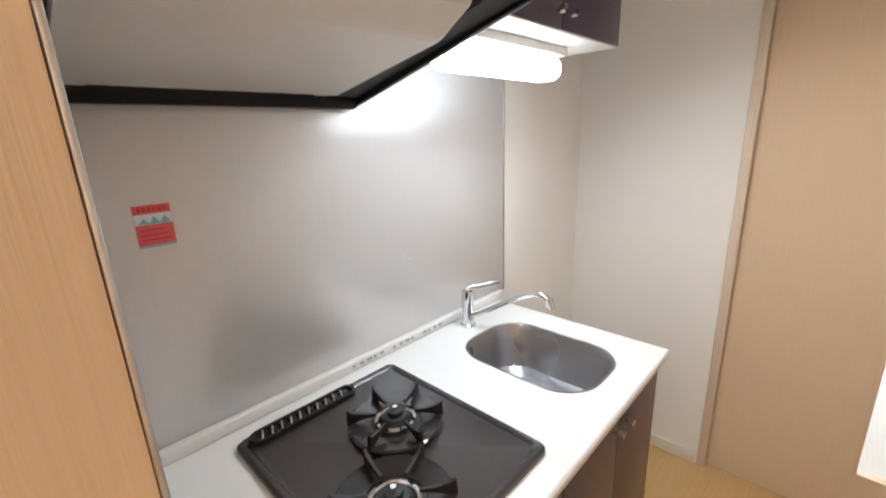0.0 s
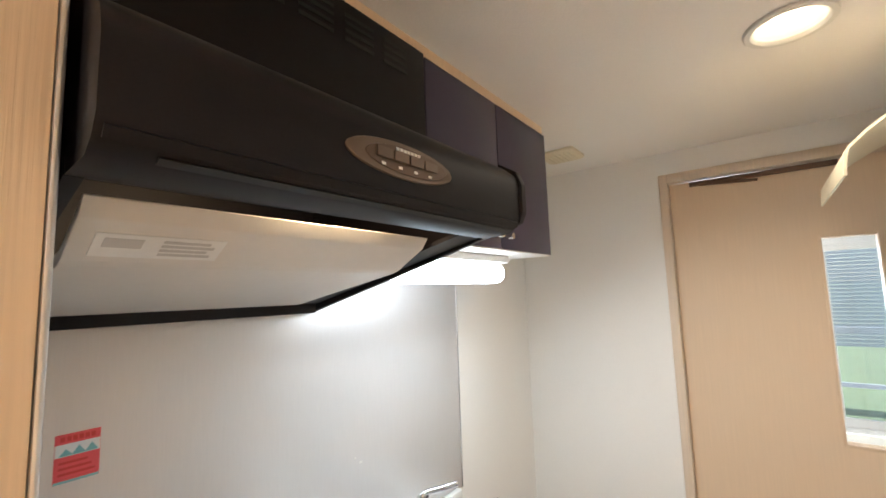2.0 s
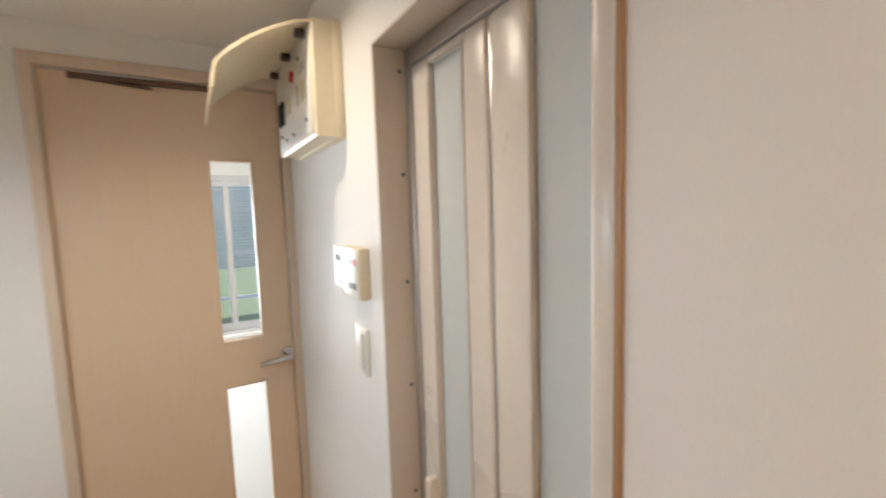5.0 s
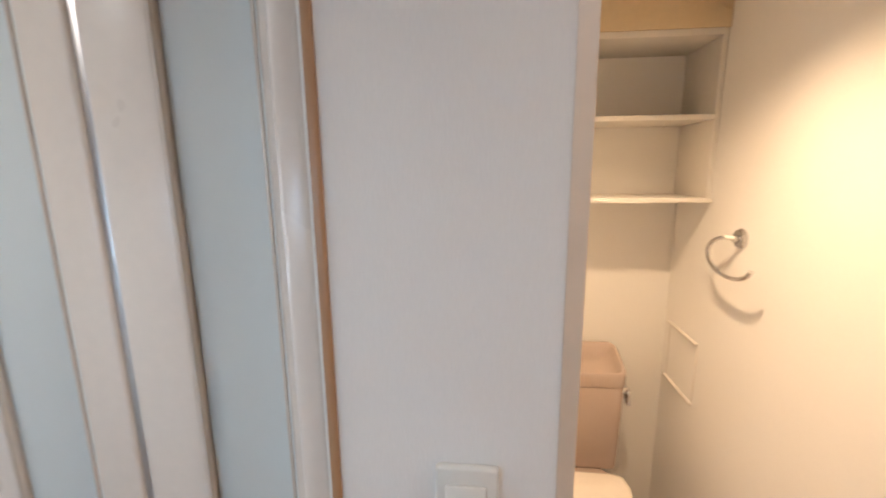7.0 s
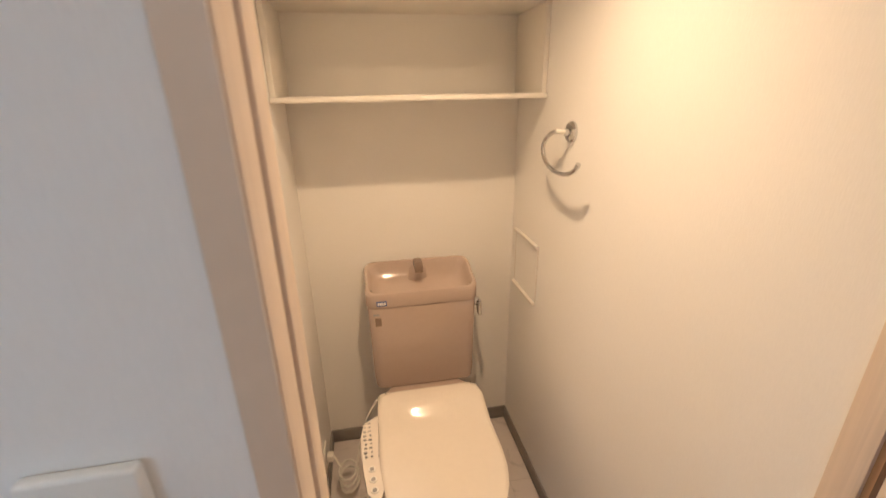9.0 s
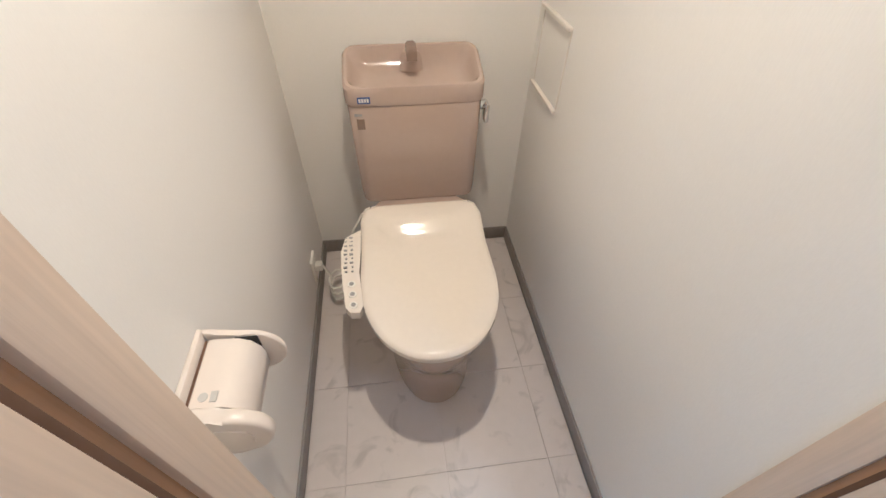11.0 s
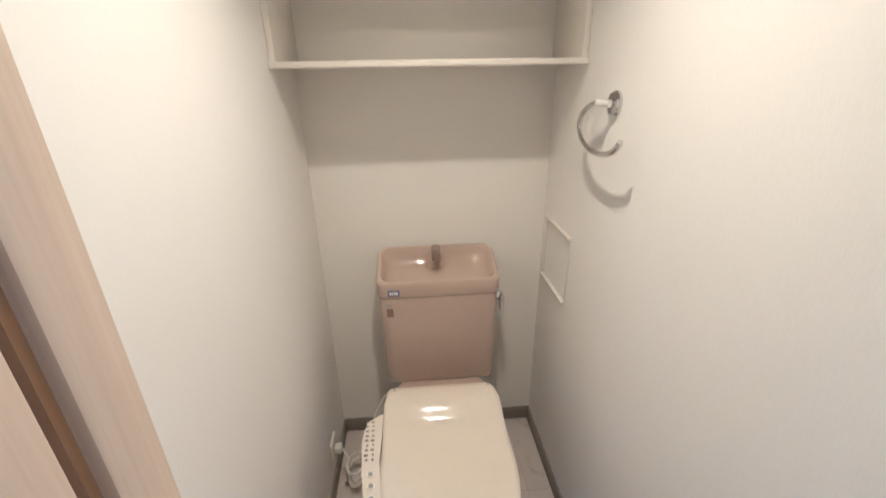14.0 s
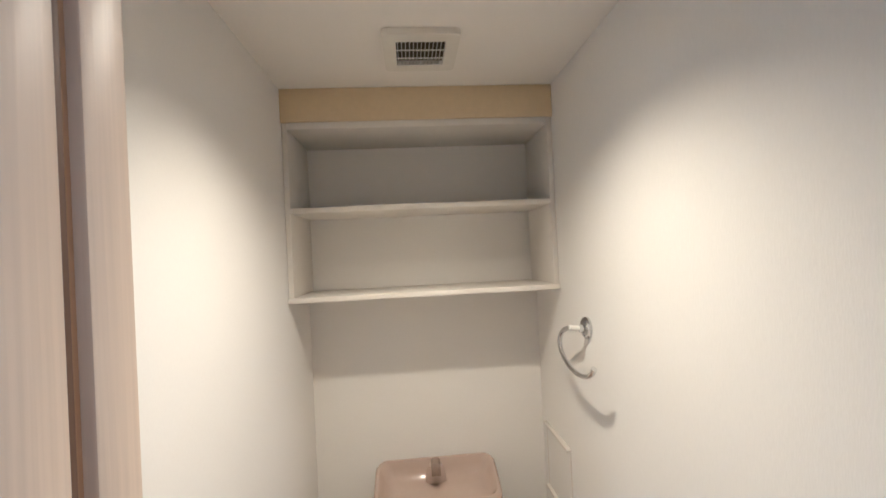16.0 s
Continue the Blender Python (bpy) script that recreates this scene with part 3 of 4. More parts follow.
hob = thing("gas_hob", (0.975, 0.61, KTOP), "dark grey enamel two-burner gas hob in the worktop", "hob")
part("plate", loft([rounded(0.977, 0.613, 0.212, 0.246, 0.02, KTOP + 0.0005), rounded(0.977, 0.613, 0.212, 0.246, 0.02, KTOP + 0.010), rounded(0.977, 0.613, 0.206, 0.240, 0.018, KTOP + 0.016),
                    rounded(0.977, 0.613, 0.198, 0.232, 0.016, KTOP + 0.015), rounded(0.977, 0.613, 0.192, 0.226, 0.014, KTOP + 0.010)]), ENAMEL, hob)


def burner(x, y, r):
    z = KTOP + 0.0105

    def turned(rings):
        return [rounded(x, y, q * r, q * r, q * r * 0.999, z + h, 7) for q, h in rings]

    b = part("burner", loft(turned(((0.60, 0.0), (0.60, 0.0015), (0.48, 0.002)))), BLACK, hob)
    part("trim_ring", loft(turned(((0.44, 0.002), (0.43, 0.013), (0.37, 0.016), (0.31, 0.010))), False, False), CHROME, b, "bright ring")
    part("burner_cap", loft(turned(((0.30, 0.002), (0.30, 0.016), (0.25, 0.023), (0.16, 0.024), (0.15, 0.034), (0.09, 0.035)))), IRON, b)
    part("sensor", rod((x, y, z + 0.034), (x, y, z + 0.042), 0.0065, 0.0055, 14), CHROME, b, "small metal heat sensor")
    g = part("pan_support", loft(turned(((0.98, 0.0005), (1.0, 0.004), (1.0, 0.011), (0.96, 0.014), (0.82, 0.011), (0.64, 0.0085), (0.54, 0.006), (0.53, 0.003))), False, False), DISH, hob, "glossy black drip ring")
    for k in range(6):
        a = radians(20 + 60 * k)
        c, s = math.cos(a), math.sin(a)
        ring = []
        for q, h0, h1 in ((1.01, 0.010, 0.020), (0.99, 0.010, 0.044), (0.90, 0.012, 0.036), (0.66, 0.020, 0.031), (0.40, 0.024, 0.030)):
            q, w = q * r, 0.0030
            ring.append([(x + c * q - s * w, y + s * q + c * w, z + h0), (x + c * q + s * w, y + s * q - c * w, z + h0), (x + c * q + s * w, y + s * q - c * w, z + h1), (x + c * q - s * w, y + s * q + c * w, z + h1)])
        part("prong", loft(ring), IRON, g)


burner(1.034, 0.655, 0.104)
burner(0.893, 0.492, 0.108)
grille = part("grill_vent", plate_with_hole(rounded(0.918, 0.832, 0.128, 0.022, 0.0215, KTOP + 0.022), rounded(0.918, 0.832, 0.120, 0.0155, 0.015, KTOP + 0.022), 0.011), IRON, hob)
part("vent_well", loft([rounded(0.918, 0.832, 0.119, 0.0150, 0.0145, KTOP + 0.0122), rounded(0.918, 0.832, 0.119, 0.0150, 0.0145, KTOP + 0.0108)]), BLACK, hob)
for i in range(10):
    x = 0.810 + i * 0.0216
    part("vent_bar", rod((x, 0.818, KTOP + 0.018), (x + 0.011, 0.846, KTOP + 0.018), 0.0024, sides=8), ALU, grille)
    part("vent_bar", rod((x + 0.013, 0.818, KTOP + 0.016), (x + 0.002, 0.846, KTOP + 0.016), 0.0024, sides=8), IRON, grille)

# range hood
HX0, HX1 = 0.596, 1.192
hood = thing("range_hood", (0.894, 0.93, 1.55), "black range hood with curved front and white plate", "range hood")
FRONT = [(0.398, 1.678), (0.345, 1.680), (0.330, 1.690), (0.321, 1.705), (0.320, 1.760), (0.326, 1.781), (0.345, 1.797), (0.395, 1.822), (0.46, 1.855), (0.515, 1.884), (0.54, 1.900)]
part("front_cover", prism(FRONT + [(0.56, 1.90), (0.53, 1.85), (0.41, 1.78), (0.402, 1.70)], HX0, HX1 - 0.012), HOOD, hood)
part("top_box", box(HX0, 1.197, 0.54, 0.935, 1.900, 2.105, 0.003), HOOD, hood)
part("side_panel", prism([(0.934, 1.540), (0.403, 1.678), (0.403, 1.79), (0.54, 1.87), (0.934, 1.895)], HX0, HX0 + 0.013, 0.001), HOOD, hood)
part("side_panel", prism([(0.934, 1.540)] + [(0.352, 1.690), (0.334, 1.698), (0.327, 1.714), (0.327, 1.763), (0.332, 1.780)] + [(0.40, 1.824), (0.54, 1.893), (0.934, 1.895)], HX1 - 0.011, HX1, 0.001), HOOD, hood)
part("end_cap", prism([(0.350, 1.690), (0.322, 1.698), (0.314, 1.716), (0.314, 1.766), (0.324, 1.79), (0.36, 1.812)], HX1 - 0.013, HX1 + 0.002, 0.001), HOOD, hood)
part("back_rail", box(HX0 + 0.013, HX1 - 0.011, 0.905, 0.934, 1.541, 1.60, 0.003), HOOD, hood)
part("inner_top", box(HX0 + 0.013, HX1 - 0.011, 0.42, 0.93, 1.80, 1.81), HOOD_IN, hood)
part("inner_back", box(HX0 + 0.013, HX1 - 0.011, 0.92, 0.93, 1.60, 1.80), HOOD_IN, hood)
part("front_groove", prism([(0.3405, 1.6825), (0.3345, 1.6865), (0.3337, 1.6853), (0.3397, 1.6813)], HX0 + 0.04, HX1 - 0.02), BLACK, hood)
part("front_bead", prism([(0.3292, 1.6905), (0.3243, 1.6990), (0.3225, 1.6975), (0.3278, 1.6892)], HX0 + 0.005, HX1 - 0.013), HOOD, hood)
part("side_flange", prism([(0.90, 1.565), (0.40, 1.683), (0.40, 1.690), (0.90, 1.572)], 1.120, HX1 - 0.011), HOOD_IN, hood)
plate = part("current_plate", prism([(0.872, 1.564), (0.558, 1.621), (0.545, 1.626), (0.484, 1.661), (0.470, 1.680), (0.474, 1.682), (0.488, 1.668), (0.549, 1.634), (0.872, 1.576)], 0.622, 1.108, 0.002), PLATE, hood, "off-white current plate under the hood")
for x in (0.655, 1.085):
    part("clip", box(x - 0.018, x + 0.018, 0.868, 0.905, 1.566, 1.580, 0.003), PLATE, plate)
lampglass = part("lamp_cover", box(0.80, 0.99, 0.436, 0.450, 1.700, 1.712, 0.004), HOODLAMP, hood, "warm lit hood lamp")


def on_slope(u, v, lift):
    """A point on the plate's tilted front band: u along x, v from 0 at the lower edge to 1 at the upper."""
    return (u, 0.545 - 0.061 * v - 0.50 * lift, 1.626 + 0.035 * v - 0.87 * lift)


def slope_label(name, u0, u1, v0, v1, lift, material, parent):
    a = [on_slope(u0, v0, lift), on_slope(u1, v0, lift), on_slope(u1, v1, lift), on_slope(u0, v1, lift)]
    b = [on_slope(u0, v0, lift - 0.001), on_slope(u1, v0, lift - 0.001), on_slope(u1, v1, lift - 0.001), on_slope(u0, v1, lift - 0.001)]
    return part(name, loft([a, b]), material, parent)


label = slope_label("label", 0.640, 0.765, 0.15, 0.72, 0.0012, PAPER, plate)
for i in range(4):
    slope_label("print", 0.700, 0.755 - 0.006 * (i % 2), 0.24 + 0.11 * i, 0.30 + 0.11 * i, 0.0018, PALE_INK, label)
slope_label("print", 0.648, 0.682, 0.40, 0.62, 0.0018, PALE_INK, label)

# slots in the top box
for g in range(5):
    for k in range(4):
        x = 0.70 + 0.093 * g
        part("slot", box(x, x + 0.068, 0.538, 0.5405, 2.030 + 0.015 * k, 2.037 + 0.015 * k), BLACK, hood)


def badge_point(u, v, lift):
    """A place on the cover's upright front band: u along x, v up."""
    return (u, 0.3205 - lift, 1.738 + v)


def disc(cu, cv, ru, rv, l0, l1, n=40):
    def ring(k, lift):
        return [badge_point(cu + ru * k * math.cos(a), cv + rv * k * math.sin(a), lift) for a in np.linspace(0, 2 * math.pi, n, endpoint=False)]
    return loft([ring(1, l0), ring(1, l1 * 0.6), ring(0.97, l1)])


def key(u0, u1, v0, v1, l0, l1):
    return loft([[badge_point(*p, lift) for p in ((u0, v0), (u1, v0), (u1, v1), (u0, v1))] for lift in (l0, l1)])


badge = part("badge", disc(0.887, -0.001, 0.091, 0.0215, -0.006, 0.003), BRONZE_LIGHT, hood, "oval bronze control badge")
part("badge_field", disc(0.892, -0.001, 0.072, 0.0165, 0.002, 0.0042), BRONZE, badge)
for i in range(4):
    part("button", key(0.836 + 0.027 * i, 0.860 + 0.027 * i, -0.004, 0.007, 0.003, 0.0070), BRONZE_LIGHT, badge)
    part("print_mark", key(0.844 + 0.027 * i, 0.850 + 0.027 * i, -0.0125, -0.0095, 0.003, 0.0048), PAPER, badge)
for i in range(7):
    part("logo_bar", key(0.868 + 0.0062 * i, 0.8725 + 0.0062 * i, 0.0092, 0.0127, 0.003, 0.0048), PAPER, badge)

# wall cabinet
wall_cab = thing("wall_cabinet", (1.51, 0.75, 1.69), "dark aubergine two-door wall cabinet", "cabinet")
part("body", box(1.2, 1.827, 0.561, 0.938, 1.695, 2.10, 0.001), CABINET, wall_cab)
part("bottom_board", box(1.2, 1.826, 0.545, 0.938, 1.690, 1.6945), BOARD, wall_cab, "white underside board")
for x0, x1, kx in ((1.201, 1.503, 1.478), (1.507, 1.827, 1.532)):
    d = part("door", box(x0, x1, 0.541, 0.560, 1.693, 2.098, 0.0015), CABINET, wall_cab)
    part("knob", rod((kx, 0.541, 1.728), (kx, 0.529, 1.728), 0.004, 0.004, 12), CHROME, d)
    part("knob", rod((kx, 0.531, 1.728), (kx, 0.519, 1.728), 0.009, 0.008, 16), CHROME, d, "small chrome knob")
structure("filler_board", box(HX0, 1.827, 0.548, 0.94, 2.1055, CEIL), BEECH, "beech filler strip above the wall cabinets", "trim")

tube_light = thing("under_cabinet_light", (1.47, 0.68, 1.69), "lit white fluorescent light under the wall cabinet", "lamp")
part("housing", box(1.235, 1.705, 0.63, 0.73, 1.668, 1.6898, 0.004), BOARD, tube_light)
part("diffuser", box(1.24, 1.70, 0.635, 0.725, 1.606, 1.6675, 0.028, 5), FLUOR, tube_light, "glowing white diffuser")

sticker = thing("red_sticker", (0.728, 0.9358, 1.33), "red and white caution sticker on the steel panel", "sticker")
part("sheet", box(0.698, 0.758, 0.9352, 0.9358, 1.290, 1.368), RED, sticker)
part("white_band", box(0.6985, 0.7575, 0.9348, 0.9352, 1.332, 1.352), PAPER, sticker)
for i in range(3):
    x = 0.703 + 0.017 * i
    part("teal_peak", loft([[(x, q, 1.333), (x + 0.019, q, 1.333), (x + 0.0095, q, 1.347 - 0.003 * (i == 0))] for q in (0.9344, 0.9348)]), TEAL, sticker)
for i in range(6):
    part("print_bar", box(0.705 + 0.008 * i, 0.711 + 0.008 * i, 0.9348, 0.9352, 1.356, 1.364), RED_DARK, sticker)
for i in range(3):
    part("print_bar", box(0.704, 0.752 - 0.005 * i, 0.9348, 0.9352, 1.302 + 0.009 * i, 1.306 + 0.009 * i), RED_DARK, sticker)
part("blue_edge", box(0.6985, 0.7575, 0.9348, 0.9352, 1.290, 1.294), TEAL, sticker)

# hall ceiling fittings


def downlight(x, y, z, r, label, deep=True):
    ob = thing("downlight", (x, y, z), label, "lamp", "recessed downlights")
    part("trim_ring", loft([rounded(x, y, q, q, q * 0.999, h, 8) for q, h in ((r, z - 0.0005), (r, z - 0.005), (r * 0.97, z - 0.008), (r * 0.84, z - 0.008), (r * 0.79, z - 0.004), (r * 0.775, z - 0.0005))], False, False), IVORY_WHITE, ob)
    if deep:
        part("reflector", loft([rounded(x, y, q, q, q * 0.999, h, 8) for q, h in ((r * 0.785, z - 0.002), (r * 0.77, z + 0.02), (r * 0.70, z + 0.06), (r * 0.52, z + 0.10))], False, True), IVORY_WHITE, ob, "white reflector cone")
        part("bulb", loft([rounded(x, y, q, q, q * 0.999, h, 8) for q, h in ((0.020, z + 0.098), (0.034, z + 0.07), (0.040, z + 0.05), (0.037, z + 0.034), (0.024, z + 0.024), (0.008, z + 0.021))]), BULB, ob, "lit warm bulb")
    else:
        part("bulb", loft([rounded(x, y, q, q, q * 0.999, h, 8) for q, h in ((r * 0.75, z - 0.001), (r * 0.72, z - 0.004), (r * 0.4, z - 0.006))]), BULB, ob, "lit warm bulb")
    return ob


downlight(1.655, -0.098, CEIL, 0.082, "lit round recessed downlight in the hall ceiling")
# unseen fitting, made up to go with the added west spot
downlight(-0.25, 0.0, CEIL, 0.082, "lit round recessed downlight in the hall ceiling")
downlight(0.47, -0.99, T_CEIL, 0.075, "lit round recessed downlight in the toilet ceiling", False)
vent = thing("ceiling_vent", (2.15, 0.61, CEIL), "small cream ceiling vent near the door wall", "vent")
part("cover", loft([rounded(2.15, 0.61, 0.075, 0.075, 0.015, CEIL - 0.001), rounded(2.15, 0.61, 0.075, 0.075, 0.015, CEIL - 0.010), rounded(2.15, 0.61, 0.065, 0.065, 0.012, CEIL - 0.016)]), IVORY, vent)
for i in range(6):
    part("slat", box(2.095, 2.205, 0.56 + 0.018 * i, 0.568 + 0.018 * i, CEIL - 0.019, CEIL - 0.0155), IVORY, vent)

# distribution board
BX0, BX1, BF = 1.735, 2.190, -0.378
board = thing("distribution_board", (1.96, SOUTH, 1.71), "ivory electric distribution board with its cover hanging open", "fuse box")
part("back_box", box(BX0 - 0.004, BX1 + 0.004, SOUTH + 0.0005, SOUTH + 0.022, 1.708, 1.995, 0.003), IVORY, board)
part("case", loft([[(x, y, z) for x, z in ((BX0 + d, 1.712 + d), (BX1 - d, 1.712 + d), (BX1 - d, 1.990 - d), (BX0 + d, 1.990 - d))] for y, d in ((SOUTH + 0.021, 0), (BF - 0.006, 0.0), (BF, 0.006))]), IVORY, board)
inner = part("inner_panel", box(BX0 + 0.012, BX1 - 0.012, BF, BF + 0.003, 1.722, 1.975, 0.001), IVORY_WHITE, board)
for i in range(2):
    part("breaker", box(2.075 + 0.045 * i, 2.095 + 0.045 * i, BF + 0.003, BF + 0.010, 1.80, 1.87, 0.002), BLACK, inner, "black breaker")
part("red_button", rod((1.94, BF + 0.003, 1.905), (1.94, BF + 0.010, 1.905), 0.016, 0.014), RED_DARK, inner, "round red test button")
for x, z in ((1.80, 1.76), (1.96, 1.75), (2.13, 1.77), (1.86, 1.93), (2.06, 1.75)):
    part("screw", rod((x, BF + 0.003, z), (x, BF + 0.006, z), 0.006, 0.005, 12), GASKET, inner)
for x in (1.80, 1.83, 1.88, 1.99, 2.03):
    part("breaker", box(x, x + 0.02, BF + 0.003, BF + 0.006, 1.815, 1.865, 0.001), IVORY, inner)
for i in range(2):
    part("print_bar", box(1.80, 1.86, BF + 0.003, BF + 0.004, 1.89 + 0.012 * i, 1.895 + 0.012 * i), GREY_INK, inner)
COV = [(-0.384, 1.986), (-0.340, 1.974), (-0.290, 1.951), (-0.240, 1.921), (-0.200, 1.890), (-0.172, 1.862), (-0.164, 1.846)]
low = [(y - 0.002, z - 0.006) for y, z in reversed(COV[:-1])]
part("cover", prism(COV + [(-0.160, 1.800), (-0.165, 1.800), (-0.170, 1.840)] + low, BX0, BX1), IVORY, board, "ivory cover swung up")
for x in (1.78, 1.96, 2.14):
    part("hinge", box(x - 0.012, x + 0.012, -0.376, -0.352, 1.955, 1.972, 0.003), BRONZE, board)

# controls on the south wall


def wall_plate(name, label, category, x0, x1, z0, z1, depth, material, yw=SOUTH):
    ob = thing(name, ((x0 + x1) / 2, yw, z0), label, category)
    part("case", box(x0, x1, yw + 0.0005, yw + depth, z0, z1, min(0.004, depth / 3), 3), material, ob)
    return ob


c1 = wall_plate("bath_remote", "ivory water heater remote with small buttons", "remote", 1.748, 1.850, 1.318, 1.432, 0.016, IVORY_WHITE)
for i in range(2):
    part("button", box(1.790 + 0.022 * i, 1.806 + 0.022 * i, SOUTH + 0.0155, SOUTH + 0.019, 1.392, 1.408, 0.002), BLACK, c1)
for i in range(3):
    part("print_bar", box(1.768, 1.83, SOUTH + 0.0155, SOUTH + 0.0168, 1.335 + 0.014 * i, 1.338 + 0.014 * i), GREY_INK, c1)
c2 = wall_plate("heater_remote", "yellowed water heater remote with a small display", "remote", 1.612, 1.740, 1.312, 1.436, 0.026, IVORY)
part("face", box(1.617, 1.735, SOUTH + 0.0255, SOUTH + 0.028, 1.317, 1.431, 0.001), IVORY_WHITE, c2)
part("display", box(1.698, 1.730, SOUTH + 0.028, SOUTH + 0.0292, 1.388, 1.426), LCD, c2, "small grey display")
for x, m in ((1.672, TEAL), (1.642, RED_DARK)):
    part("button", rod((x, SOUTH + 0.028, 1.402), (x, SOUTH + 0.0305, 1.402), 0.008, 0.007), m, c2)
for i in range(2):
    part("button", box(1.635 + 0.033 * i, 1.656 + 0.033 * i, SOUTH + 0.028, SOUTH + 0.0305, 1.335, 1.350, 0.002), GREY_INK, c2)
c3 = wall_plate("light_switch", "white wide rocker light switch", "switch", 1.638, 1.715, 1.115, 1.235, 0.009, IVORY_WHITE)
part("rocker", box(1.655, 1.698, SOUTH + 0.009, SOUTH + 0.014, 1.13, 1.22, 0.003), IVORY_WHITE, c3)
c4 = wall_plate("light_switch", "white toilet light switch with red pilot lamp", "switch", 0.773, 0.836, 1.150, 1.265, 0.010, IVORY_WHITE)
part("rocker", box(0.785, 0.826, SOUTH + 0.010, SOUTH + 0.014, 1.168, 1.247, 0.002), IVORY_WHITE, c4)
part("pilot", box(0.813, 0.823, SOUTH + 0.014, SOUTH + 0.0148, 1.222, 1.2255), RED_DARK, c4, "tiny red pilot mark")

# ---- toilet room ----
toilet = thing("toilet", (0.47, -1.40, 0), "pinkish beige toilet with ivory washlet seat and tank", "toilet")


def egg(cx, yb, yt, w, z, back=0.75, n=48, square=3.2):
    """A seat outline: squarish at the back yb, rounded at the tip yt."""
    out = []
    ym = yb + (yt - yb) * 0.52
    for a in np.linspace(0, 2 * math.pi, n, endpoint=False):
        c, s = math.cos(a), math.sin(a)
        if s >= 0:
            p = 2.15
            k = (abs(c) ** p + abs(s) ** p) ** (-1 / p)
            out.append((cx + w * c * k, ym + (yt - ym) * s * k, z))
        else:
            p = square * 1.6
            k = (abs(c) ** p + abs(s) ** p) ** (-1 / p)
            taper = 1 - 0.02 * abs(s * k)
            out.append((cx + w * c * k * taper, ym + (ym - yb) * s * k, z))
    return out


part("pedestal", loft([egg(0.47, -1.60, -1.018, 0.138, 0.0), egg(0.47, -1.60, -1.022, 0.136, 0.03), egg(0.47, -1.60, -1.022, 0.137, 0.14), egg(0.47, -1.60, -0.985, 0.156, 0.25), egg(0.47, -1.60, -0.950, 0.172, 0.34), egg(0.47, -1.60, -0.940, 0.177, 0.395)]), CERAMIC, toilet)
part("rim", loft([egg(0.47, -1.52, -0.938, 0.176, 0.396), egg(0.47, -1.52, -0.936, 0.178, 0.402), egg(0.47, -1.52, -0.936, 0.178, 0.412)]), CERAMIC, toilet)
part("seat", loft([egg(0.478, -1.445, -0.926, 0.178, 0.4125), egg(0.478, -1.445, -0.922, 0.181, 0.420), egg(0.478, -1.445, -0.922, 0.181, 0.430)]), SEAT, toilet)


def lid_ring(inset, z, dome):
    out = []
    for x, y, _ in egg(0.478, -1.440 + inset, -0.915 - inset, 0.183 - inset, 0, square=8):
        f = (y + 1.44) / 0.525
        k = min(1, max(0, (0.28 - f) / 0.14))
        out.append((x, y, z + 0.004 * (1 - f) + 0.033 * k * k * (3 - 2 * k) + dome * 0.004))
    return out


lid = part("lid", loft([lid_ring(0.006, 0.4315, 0), lid_ring(0, 0.436, 0), lid_ring(0, 0.448, 0), lid_ring(0.004, 0.453, 0), lid_ring(0.014, 0.456, 0), ] + [lid_ring(0.024 + 0.010 * k, 0.457, math.sqrt(k / 5)) for k in range(15)]), SEAT, toilet, "closed glossy ivory lid")
part("logo_bar", box(0.450, 0.496, -1.417, -1.412, 0.4890, 0.4930), GREY_INK, lid)
part("hinge_gap", box(0.6260, 0.6285, -1.438, -1.412, 0.4830, 0.4905), BLACK, lid)
part("hinge_gap", box(0.3250, 0.3270, -1.438, -1.412, 0.4830, 0.4905), GREY_INK, lid)
part("washlet_base", loft([rounded(0.478, -1.452, 0.178, 0.040, 0.02, z) for z in (0.413, 0.440)] + [rounded(0.478, -1.452, 0.172, 0.035, 0.018, 0.448)]), SEAT, toilet)
arm = part("control_arm", loft([[(x + dx * k, y, z + dz) for x, y, z in ((0.660, -1.36, 0.44), (0.705, -1.33, 0.44), (0.716, -1.27, 0.438), (0.708, -1.16, 0.432), (0.697, -1.085, 0.428), (0.685, -1.068, 0.428), (0.662, -1.066, 0.428), (0.654, -1.085, 0.428), (0.664, -1.20, 0.434), (0.660, -1.28, 0.438))] for dx, dz, k in ((0, 0, 0), (0, 0.022, 0), (0, 0.025, 0))]), SEAT, toilet, "ivory side control panel")
for i in range(3):
    y = -1.09 - 0.034 * i
    part("button", rod((0.678 + 0.003 * i, y, 0.4525 + 0.001 * i), (0.678 + 0.003 * i, y, 0.457 + 0.001 * i), 0.011, 0.010), IVORY_WHITE, arm)
    part("print_mark", rod((0.678 + 0.003 * i, y, 0.4572 + 0.001 * i), (0.678 + 0.003 * i, y, 0.4578 + 0.001 * i), 0.0065, sides=12), GREY_INK, arm)
random.seed(4)
for i in range(9):
    for k in range(2):
        y, x = -1.20 - 0.0165 * i, 0.679 + 0.016 * k + 0.0006 * i
        part("print_mark", box(x, x + random.uniform(0.004, 0.011), y, y + random.uniform(0.003, 0.006), 0.4620, 0.4655), GREY_INK, arm)
TX0, TX1, TYF, TYB = 0.268, 0.668, -1.572, -1.752


def tank_ring(z, grow, front=0.0, r=0.035):
    cx, cy = (TX0 + TX1) / 2, (TYF + TYB) / 2 + front / 2
    return rounded(cx, cy, (TX1 - TX0) / 2 + grow, (TYF - TYB) / 2 + grow * 0.4 + front / 2, r, z)


